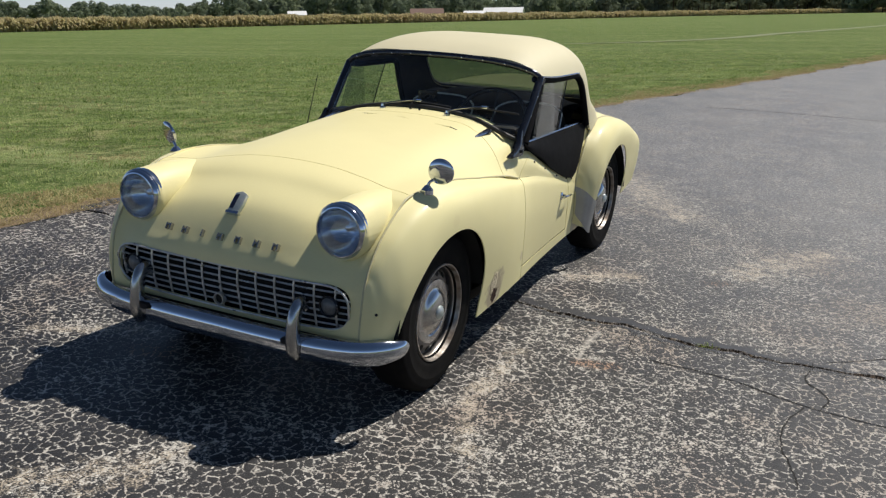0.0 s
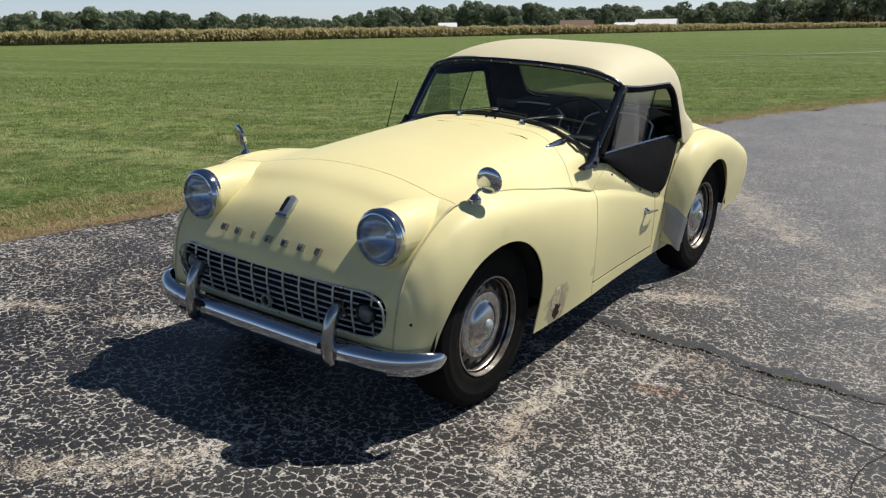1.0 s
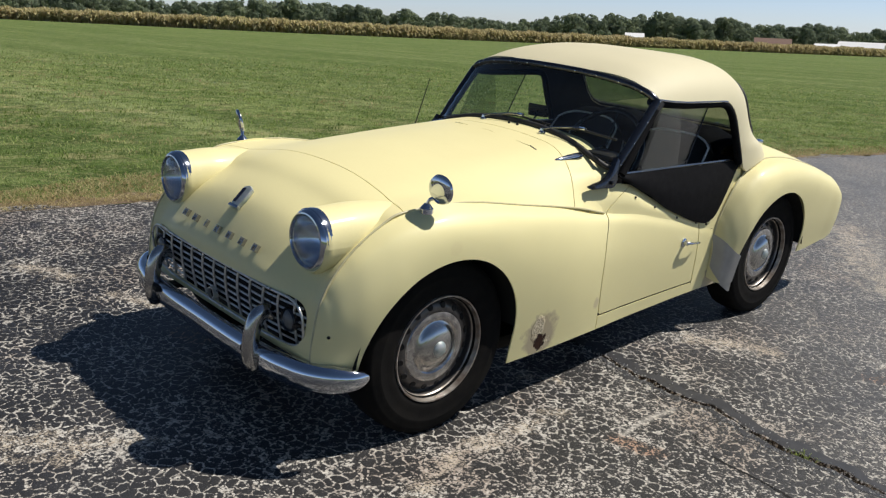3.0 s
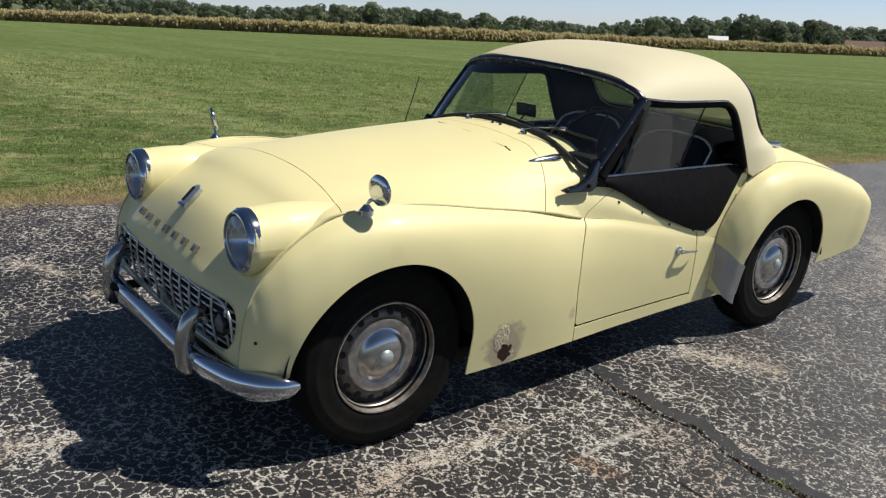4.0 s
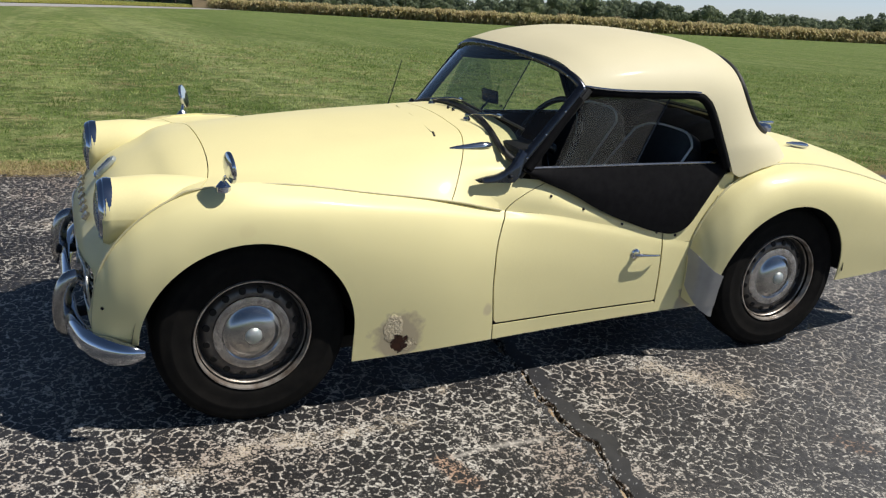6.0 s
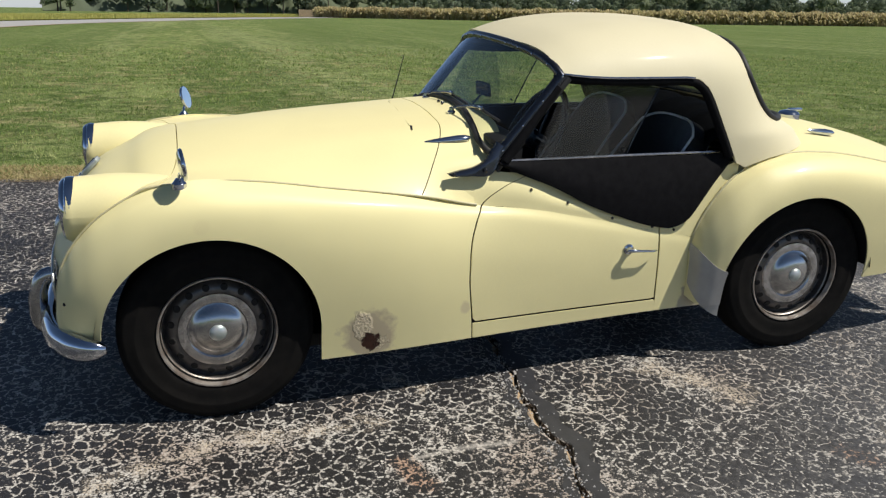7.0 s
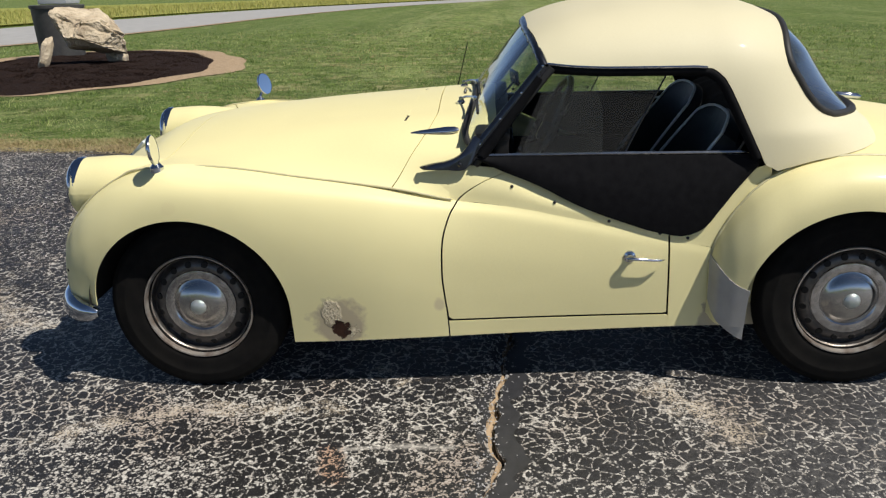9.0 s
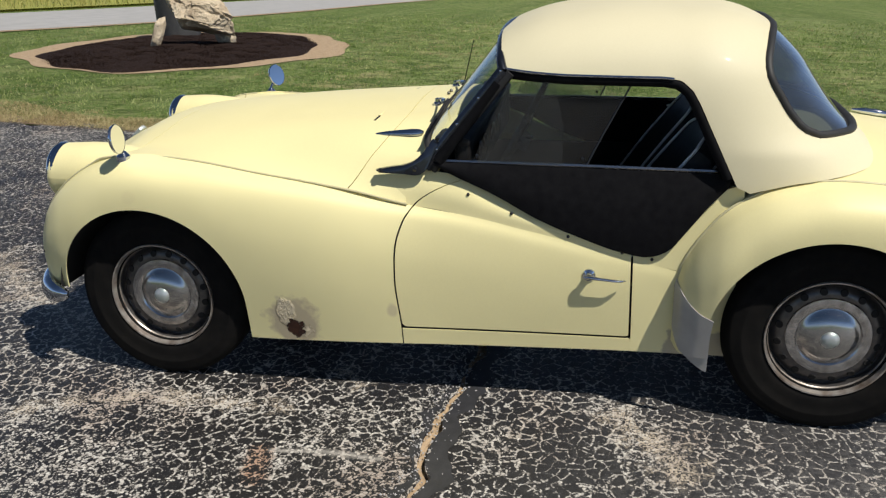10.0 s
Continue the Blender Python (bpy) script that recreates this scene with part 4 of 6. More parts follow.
def rim_loop(S):
    """The longest border loop of a sheet, in order."""
    V, N, F = S
    e = np.concatenate([F[:, [0, 1]], F[:, [1, 2]], F[:, [2, 0]]])
    _, first, count = np.unique(np.sort(e, 1), axis=0, return_index=True, return_counts=True)
    nxt = {a: b for a, b in e[first[count == 1]]}
    best = []
    while nxt:
        a = next(iter(nxt))
        loop = []
        while a in nxt:
            loop.append(a)
            a = nxt.pop(a)
        if len(loop) > len(best):
            best = loop
    return V[best], N[best]


def even(P, step):
    d = np.concatenate([[0], np.cumsum(np.linalg.norm(np.diff(np.vstack([P, P[:1]]), axis=0), axis=1))])
    n = max(8, int(d[-1] / step))
    q = np.linspace(0, d[-1], n, endpoint=False)
    Q = np.vstack([P, P[:1]])
    return np.stack([np.interp(q, d, Q[:, k]) for k in range(3)], -1)


loop, _ = rim_loop(pane)
rod("window_seal", even(loop, 0.025), 0.0130, RUBBER, hardtop, 8, True)

# ---- wheels ----
def wheel(x, y, turn=0.0):
    w = new("wheel")
    w.parent = car
    w.matrix_basis = pose(x, y, 0.315, 0, 0, turn)
    tyre = lathe([(-.075, .205), (-.082, .23), (-.083, .27), (-.075, .300), (-.062, .314), (-.03, .3185), (0, .319), (.03, .3185), (.062, .314), (.066, .311), (.075, .300), (.0785, .294), (.079, .288), (.083, .27), (.0845, .262), (.0845, .258), (.083, .255), (.083, .23), (.082, .215), (.0805, .203), (.076, .195), (.070, .189), (.06, .180), (-.06, .180), (-.075, .205)], 80)
    part("tyre", tyre, TYRE, w, "black worn tyre")
    rim = part("rim", lathe([(.054, .181), (.050, .178), (.040, .176), (.028, .174), (.024, .170), (.027, .166), (.037, .160), (.045, .150), (.049, .138), (.048, .125), (.040, .10), (.03, .0)], 72), STEEL, w, "dark painted steel wheel")
    part("rim_flange", lathe([(.066, .194), (.077, .1945), (.0820, .1925), (.0815, .188), (.073, .1855), (.062, .1835), (.056, .1810), (.050, .1770)], 72), RIM_RUST, w, "scuffed bare metal rim edge with rust")
    for k in range(16):
        a = 2 * math.pi * (k + 0.5) / 16
        hole = lathe([(-.004, .0122), (.0015, .0122), (.003, .0100), (.002, .0)], 12)
        bmesh.ops.transform(hole, matrix=pose(.0450, .1490 * math.cos(a), .1490 * math.sin(a)) @ Matrix.Rotation(a, 4, 'X') @ pose(0, 0, 0, 0, 0, 22), verts=hole.verts)
        part("vent_hole", hole, BLACK, rim)
    cap = part("hub_cap", lathe([(.050, .094), (.052, .088), (.060, .080), (.069, .066), (.0755, .046), (.078, .028)], 56), CHROME_OLD, w, "dull chrome hub cap")
    part("cap_ring", lathe([(.036, .131), (.047, .1305), (.053, .126), (.0555, .112), (.054, .099), (.050, .094)], 56), CAP_RING, cap, "pitted chrome outer ring")
    part("cap_boss", lathe([(.076, .0285), (.082, .027), (.088, .021), (.0915, .010), (.092, 0)], 32), CAP_BOSS, cap, "worn round boss")
    return w


for s in (1, -1):
    for y in (0.0, 2.235):
        w = wheel(s * 0.555, y)
        if s < 0:
            w.matrix_basis = w.matrix_basis @ pose(0, 0, 0, 0, 0, 180)
        # dark inner arch
        a = np.linspace(0.05, math.pi - 0.05, 40)
        yc, r = (ARCH_F if y == 0 else ARCH_R)
        P = np.stack([np.stack([0 * a + s * q, yc + (r + 0.02) * np.cos(a), 0.31 + (r + 0.02) * np.sin(a)], -1) for q in (0.30, 0.66)], 1)
        V, N, F = grid(P)
        mesh_ob("wheel_housing", V, F, BLACK, car, N)

# underbody and inner tub
part("underbody", box(1.10, 2.6, 0.05, 0.01, at=pose(0, 1.0, 0.215)), BLACK, car)
part("bulkhead", box(1.04, 0.03, 0.5, 0.005, at=pose(0, 0.85, 0.46)), BLACK, car)
part("tail_panel", box(0.98, 0.02, 0.28, 0.005, at=pose(0, 3.10, 0.40)), PAINT, car)

# ---- windscreen ----
WS_BOT = [[0, .985, .948], [.2, .977, .938], [.35, .960, .910], [.46, .952, .872], [.515, .968, .848], [.537, .985, .838]]
WS_TOP = [[0, 1.162, 1.186], [.2, 1.168, 1.182], [.35, 1.179, 1.170], [.46, 1.192, 1.150], [.525, 1.202, 1.124], [.542, 1.210, 1.106]]


def both(P):
    P = np.asarray(P, float)
    return np.vstack([P[:0:-1] * (-1, 1, 1), P])


def smooth_line(P, n, closed=False):
    P = np.asarray(P, float)
    d = np.concatenate([[0], np.cumsum(np.linalg.norm(np.diff(P, axis=0), axis=1))])
    return spline(d, P, np.linspace(0, d[-1], n))


ws = new("windscreen")
ws.parent = car
tagged(ws, "windscreen in a dark plated frame")
bot, topl = smooth_line(both(WS_BOT), 60), smooth_line(both(WS_TOP), 60)
P = np.stack([bot + (topl - bot) * t for t in np.linspace(0.01, 0.99, 14)])
bulge = np.sin(np.linspace(0.01, 0.99, 14) * math.pi) * 0.006
P[..., 1] -= bulge[:, None]
V, N, F = grid(P)
pane_ws = mesh_ob("pane", V, F, GLASS, ws, N)
pane_ws.visible_shadow = False
frame_top = rod("frame_top", topl, 0.0155, FRAME, ws, 10, flat=1.0)
rod("base_seal", bot + (0, -0.004, -.001), 0.012, RUBBER, ws, 10)
for s in (1, -1):
    post = smooth_line(np.array([[.536, .958, .795], [.540, 1.03, .890], [.543, 1.12, 1.0], [.542, 1.212, 1.112]]) * (s, 1, 1), 16)
    rod("post", post, 0.020, FRAME, ws, 10)
    rod("post_seal", post + (0.006 * s, 0.022, -0.008), 0.014, RUBBER, ws, 8)
    # cast foot that sweeps forward over the scuttle
    up = smooth_line([[0, .795, .789], [0, .84, .799], [0, .885, .806], [0, .925, .822], [0, .955, .852], [0, .982, .890]], 14)
    down = smooth_line([[0, 1.004, .874], [0, .985, .838], [0, .970, .803], [0, .955, .783], [0, .88, .779], [0, .81, .780]], 14)
    ring = np.vstack([up, down])
    xs = np.interp(ring[:, 2], [.78, .80, .86, .90], [.566, .562, .545, .54])
    foot = plate([(s * (x - 0.012), p[1], p[2]) for x, p in zip(xs, ring)], 0.024, (s, 0, 0), 0.004)
    foot_ob = part("foot_bracket", foot, FRAME, ws, "cast metal foot bracket")
    for y, z in ((.815, .790), (.93, .798)):
        part("bolt", lathe([(-.004, .008), (.003, .008), (.006, .004), (.006, 0)], 10), TRIM_BLACK, foot_ob, at=pose(s * .578, y, z, 0, 0, 0 if s > 0 else 180))
    # frame studs
    for k in range(4):
        q = post[3 + k * 4]
        part("stud", lathe([(-.002, .004), (.004, .004), (.006, .0)], 8), CHROME, ws, at=pose(q[0] + s * .016, q[1] - 0.008, q[2]))
for k in range(9):
    q = topl[4 + k * 6 + (k > 4) * 3]
    part("stud", lathe([(-.014, .004), (-.018, .004), (-.020, .0)], 8, "y"), CHROME, ws, at=pose(*q))

# wipers
for x, reach in ((.185, .26), (-.17, .26)):
    w = new("wiper")
    w.parent = car
    w.matrix_basis = pose(x, .925, .928)
    part("spindle", lathe([(-.01, .016), (.006, .015), (.012, .010), (.022, .009), (.026, 0)], 14, "z"), CHROME, w)
    rod("arm", [(0, 0, .018), (.03, .02, .03), (.12, .045, .045), (.19, .055, .05)], .0042, CHROME_OLD, w, 6)
    rod("blade", [(.07, .052, .034), (.16, .062, .040), (reach + .08, .068, .030)], .005, RUBBER, w, 6)
    part("clip", box(.03, .012, .014, .003, at=pose(.17, .056, .048)), CHROME, w)
for x in (-.02, .03):
    jet = part("washer_jet", lathe([(0, .006), (.008, .006), (.012, .003), (.013, 0)], 10, "z"), TRIM_BLACK, car)
    jet.matrix_basis = pose(x, .935, .935)

# bonnet hinges: long chrome teardrops over the rear seam
for s in (1, -1):
    h = lathe([(-.085, 0), (-.08, .004), (-.05, .009), (0, .013), (.045, .016), (.072, .014), (.085, .007), (.088, 0)], 16, "y")
    bmesh.ops.scale(h, vec=(1, 1, .7), verts=h.verts)
    ob = part("bonnet_hinge", h, CHROME, car, "chrome teardrop hinge")
    ob.matrix_basis = pose(s * .415, .838, .876, 4, s * 24, 0)
# shallow ridge and slits ahead of the scuttle
rod("bonnet_ridge", [(-.16, .765, .9185), (.05, .750, .921), (.29, .735, .904)], .0055, PAINT, car, 6)
for x, y, z, ry in ((.31, .735, .900, 12), (-.17, .77, .9165, -4)):
    part("vent_slit", box(.045, .009, .008, .003), BLACK, car).matrix_basis = pose(x, y, z, 3, ry, -12)

# radio aerial with a chrome base on the far scuttle
aer = new("aerial")
aer.parent = car
part("aerial_base", lathe([(-.06, 0), (-.055, .006), (-.02, .013), (.03, .014), (.055, .007), (.06, 0)], 14, "y"), CHROME, aer).matrix_basis = pose(-.555, .84, .785, 0, -32, 0)
rod("mast", [(-.585, .85, .76), (-.575, .89, .90), (-.56, .93, 1.06)], [.0032, .0026, .0018], TRIM_BLACK, aer, 6)

# ---- headlamps ----
for s in (1, -1):
    h = new("headlamp")
    h.parent = car
    h.matrix_basis = pose(s * LAMP[0], LAMP[1] + .009, LAMP[2])
    part("rim", lathe([(.016, .094), (.015, .1005), (.002, .1025), (-.010, .1015), (-.013, .0985), (-.015, .0985), (-.022, .095), (-.028, .089), (-.029, .085), (-.024, .082), (-.012, .081)], 48, "y"), CHROME, h, "chrome lamp rim")
    part("reflector", lathe([(-.018, .083), (.0, .078), (.03, .062), (.05, .035), (.055, .015), (.03, .012), (.025, 0)], 40, "y"), chrome("reflector_silver", (0.7, 0.72, 0.75), 0.15, 0.05) if s > 0 else bpy.data.materials["reflector_silver"], h)
    part("lens", lathe([(-.021, .083), (-.029, .071), (-.036, .050), (-.040, .024), (-.041, 0)], 40, "y"), LENS, h, "clear fluted lens")
    for k in range(-5, 6):
        x = k * .0135
        half = math.sqrt(max(.079 ** 2 - x * x, 0)) * .8
        rod("flute", [(x, -.028 - .010 * (1 - (x / .08) ** 2) * (1 - (q / .08) ** 2) + .001, q) for q in np.linspace(-half, half, 9)], .0011, LENS, h, 5)

# ---- grille ----
grille = new("grille")
grille.parent = car
tagged(grille, "bright metal bar grille in the nose")


def mouth_y(z, x=0.0):
    return spline([.345, .395, .54, .63], [-.490, -.501, -.507, -.464], z) + .022 * np.clip((np.abs(x) - .30) / .22, 0, 1) ** 1.5


zs = np.linspace(0, 2 * math.pi, 90, endpoint=False)
outline = []
for a in zs:
    c, d = math.cos(a), math.sin(a)
    x = (.43 * np.sign(c) * min(1, abs(c) * 1.12) + .098 * np.sign(c) * abs(c) ** 5)
    x = np.sign(c) * min(abs(x), .526)
    zc = 0.451 + 0.006 * abs(x) / .5
    h = (0.081 + 0.004 * (1 - (x / .53) ** 2)) * (1 - max(abs(x) - .43, 0) ** 2.4 / .098 ** 2.4) ** (1 / 2.4) if abs(x) < .528 else 0
    outline.append((x, 0, zc + np.sign(d) * h))
outline = np.array(outline)
outline[:, 1] = mouth_y(outline[:, 2], outline[:, 0]) + 0.001
rod("surround", outline, 0.0045, GRILLE_METAL, grille, 8, True, label="thin bright surround")
part("backing", box(1.04, .01, .19, at=pose(0, -.40, .452)), BLACK, grille)


def half_height(x):
    e = max(abs(x) - .43, 0) / .098
    return (0.081 + 0.004 * (1 - (x / .53) ** 2)) * (1 - min(e, 1) ** 2.4) ** (1 / 2.4)


for k in range(-6, 7):
    x = k * .0815 - .02
    hh = half_height(x) + .002
    zc = .451 + .006 * abs(x) / .5
    q = np.linspace(zc - hh, zc + hh, 7)
    rod("upright_bar", [(x, mouth_y(z, x)[0] + .014, z) for z in q], .0042, GRILLE_METAL, grille, 6)
for k in range(6):
    z = .388 + k * .0248
    w = max(x for x in np.linspace(.3, .527, 60) if abs(z - .455) <= half_height(x))
    rod("cross_bar", [(x, mouth_y(z, x)[0] + .020, z) for x in np.linspace(-w, w, 13)], .0036, GRILLE_METAL, grille, 6)
part("crank_hole", lathe([(-.008, .019), (-.008, .023), (.01, .024), (.01, .019)], 24, "y"), GRILLE_METAL, grille).matrix_basis = pose(-.02, -.503, .402)
part("crank_hole_dark", lathe([(0, .0195), (.002, 0)], 20, "y"), BLACK, grille).matrix_basis = pose(-.02, -.500, .402)
for s in (1, -1):
    l = new("side_lamp")
    l.parent = grille
    l.matrix_basis = pose(s * .445, -.484, .460)
    part("lamp_rim", lathe([(.02, .040), (-.006, .040), (-.012, .036), (-.008, .032), (.0, .031)], 28, "y"), TRIM_BLACK, l)
    part("lamp_lens", lathe([(-.004, .032), (-.014, .022), (-.018, .010), (-.018, 0)], 24, "y"), plain("grey_lamp_glass", (.10, .10, .10), (.16, .16, .155), .2, 60) if s > 0 else bpy.data.materials["grey_lamp_glass"], l)

# ---- bumper ----
bumper = new("front_bumper")
bumper.parent = car
tagged(bumper, "tarnished chrome bumper bar with two overriders")
path = (-.022, .044, -.034) + smooth_line(both([[0, -.582, .345], [.3, -.578, .345], [.48, -.562, .346], [.59, -.528, .347], [.652, -.482, .348], [.692, -.428, .350], [.700, -.385, .350]]), 80)
T = np.gradient(path, axis=0)
T /= np.linalg.norm(T, axis=1)[:, None]
out = np.stack([T[:, 1], -T[:, 0], 0 * T[:, 0]], -1)
prof = [(0.0, -.043), (.014, -.0415), (.027, -.031), (.034, -.012), (.035, .008), (.029, .027), (.017, .038), (.004, .043), (-.006, .041), (-.002, .030), (.010, .020), (.020, 0), (.010, -.022), (-.002, -.034), (-.006, -.042)]
rows = []
for i, (p, o) in enumerate(zip(path, out)):
    end = min(i, len(path) - 1 - i) / 6.0
    k = min(1, 0.25 + 0.75 * math.sqrt(min(end, 1)))
    rows.append([p + o * a * k + np.array((0, 0, b * k * 1.12)) for a, b in prof + prof[:1]])
bm = bmesh.new()
vs = [[bm.verts.new(q) for q in r[:-1]] for r in rows]
n = len(prof)
for i in range(len(vs) - 1):
    for j in range(n):
        bm.faces.new((vs[i][j], vs[i + 1][j], vs[i + 1][(j + 1) % n], vs[i][(j + 1) % n]))
bm.faces.new(vs[0]), bm.faces.new(vs[-1][::-1])
part("bumper_bar", bm, CHROME, bumper, "chrome bar pitted along its lower edge", smooth=50)
for s in (1, -1):
    p = smooth_line(np.array([[0, -.588, .280], [0, -.604, .300], [0, -.613, .345], [0, -.611, .400], [0, -.602, .445], [0, -.586, .474], [0, -.566, .484], [0, -.547, .476], [0, -.538, .460]]) + (s * .356 - .004, .044, -.020), 28)
    r = np.interp(np.linspace(0, 1, 28), [0, .05, .2, .5, .8, 1], [.006, .018, .023, .023, .022, .017])
    rod("overrider", p, r, CHROME_OLD, bumper, 14, flat=1.3, label="chrome overrider")
    part("bumper_iron", box(.05, .16, .02, .004, at=pose(s * .33, -.50, .335)), BLACK, bumper)

# ---- badge and name bars on the nose ----
badge = new("nose_badge")
badge.parent = car
badge.matrix_basis = pose(-.010, -.387, .735, 45, 0, 0) @ Matrix.Scale(1.05, 4)
part("shield", plate([(-.022, -.038, 0), (.022, -.038, 0), (.026, -.005, 0), (.024, .036, 0), (0, .046, 0), (-.024, .036, 0), (-.026, -.005, 0)], .016, (0, 0, 1), .005), CAP_BOSS, badge, "chrome shield")
part("enamel", plate([(-.019, -.028, 0.0162), (-.004, -.028, 0.0162), (-.004, .030, 0.0162), (-.012, .030, 0.0162), (-.020, .024, 0.0162)], .002, (0, 0, 1)), EMBLEM, badge, "blue enamel centre")
part("foot_bar", box(.056, .012, .018, .004, at=pose(0, -.042, .010)), CHROME, badge)
for k in range(7):
    x = -.273 + k * .0817
    y = float(np.interp(abs(x), [0, .2, .36], [-.474, -.472, -.461]))
    at = pose(x, y - .004, .630, 55, 0, 0)
    for off in ((0,) if k == 2 else (-.0085, .0085)):
        part("name_bar", box(.0062, .027, .017, .002), DARK_CHROME, car, "small dull metal bar").matrix_basis = at @ pose(off, 0, 0)
    if k != 2:
        part("name_bar", box(.0125, .006, .015, .0015), DARK_CHROME, car, "small dull metal bar").matrix_basis = at @ pose(0, .007 - .005 * (k % 2), 0)

# ---- wing mirrors ----
for s in (1, -1):
    m = new("wing_mirror")
    m.parent = car
    tagged(m, "round chrome mirror on a bent stalk")
    bx, by, bz = (.606, -.085, .813) if s > 0 else (-.622, -.045, .806)
    part("mirror_base", lathe([(-.012, .024), (.004, .023), (.012, .016), (.020, .010), (.022, 0)], 20, "z"), CHROME, m).matrix_basis = pose(bx, by, bz)
    rod("stalk", smooth_line([(bx, by, bz + .015), (bx + s * .01, by + .004, bz + .035), (bx + s * .035, by + .014, bz + .045), (bx + s * .045, by + .008, bz + .062)], 12), .0062, CHROME, m, 8)
    head = pose(bx + s * .046, by + .012, bz + .073, 0, 0, 6 if s > 0 else -20) @ pose(0, 0, 0, 6 if s > 0 else 15, 0, 0)
    part("mirror_shell", lathe([(-.012, 0), (-.0115, .022), (-.0095, .038), (-.004, .047), (.003, .050), (.007, .048)], 36, "y"), CHROME, m, "chrome back").matrix_basis = head
    part("mirror_glass", lathe([(.006, .048), (.0065, 0)], 32, "y"), MIRROR, m, "mirror glass").matrix_basis = head

# ---- door handles, fasteners ----
for s in (1, -1):
    h = new("door_handle")
    h.parent = car
    part("escutcheon", lathe([(0, .021), (.006, .020), (.010, .012), (.024, .010)], 20), CHROME, h).matrix_basis = pose(s * .600, 1.497, .474, 0, 0, 0 if s > 0 else 180)
    lever = smooth_line([(s * .626, 1.482, .476), (s * .632, 1.505, .476), (s * .630, 1.55, .471), (s * .622, 1.60, .466), (s * .614, 1.612, .465)], 14)
    rod("lever", lever, np.interp(np.linspace(0, 1, 14), [0, .1, .4, .9, 1], [.005, .008, .0058, .0048, .002]), CHROME, h, 10, flat=.9)
    for y, z, x in ((1.103, .720, .580), (1.245, .665, .587), (1.426, .596, .590), (1.597, .550, .588), (1.69, .532, .588)):
        part("snap_fastener", lathe([(-.002, .0055), (.002, .005), (.0045, .0025), (.0045, 0)], 10), RUBBER, car).matrix_basis = pose(s * x, y, z, 0, 0, 0 if s > 0 else 180)

# ---- stone guards on the rear wings ----
guard_src = grid(side_sheet(REAR_Y, REAR, np.concatenate([dense(1.768, 1.9, 26, 1.4), dense(1.9, 2.0, 10)[1:]])))
if (guard_src[1][:, 0] > 0).mean() < 0.5:
    guard_src = (guard_src[0], -guard_src[1], guard_src[2][:, ::-1])
guard = clip(clip(guard_src, lambda V: np.hypot(V[:, 1] - ARCH_R[0], np.maximum(V[:, 2] - .31, 0)) - ARCH_R[1] + .012),
             lambda V: np.minimum(spline([1.76, 1.794, 1.836, 1.885, 2.0], [.491, .442, .401, .377, .35], V[:, 1]) - V[:, 2], np.minimum(1.884 - V[:, 1], V[:, 2] - spline([1.76, 1.772, 1.786, 1.81, 1.9], [.36, .300, .262, .236, .20], V[:, 1]))))
for S in (guard, flip(guard)):
    V, N, F = S
    panel("stone_guard", (V + N * .004, N, F), GUARD, car, 0.003, "dull grey metal stone guard")
for s in (1, -1):
    low_edge = smooth_line([[0, 1.785, .264], [0, 1.797, .244], [0, 1.820, .222], [0, 1.845, .204], [0, 1.862, .193], [0, 1.876, .189]], 10)
    high = np.stack([0 * low_edge[:, 0], low_edge[:, 1], np.interp(low_edge[:, 1], [1.77, 1.80, 1.876], [.266, .272, .300])], -1)
    xs = np.interp(low_edge[:, 1], [1.785, 1.80, 1.83, 1.876], [.632, .645, .659, .669])[:, None]
    V, N, F = grid(np.stack([np.concatenate([s * (xs - .006 * (1 - t)), (low_edge + (high - low_edge) * t)[:, 1:]], 1) for t in (0, .5, 1)]))
    if (N[:, 0] * s).mean() < 0:
        N, F = -N, F[:, ::-1]
    panel("guard_flap", (V, N, F), GUARD, car, .004)

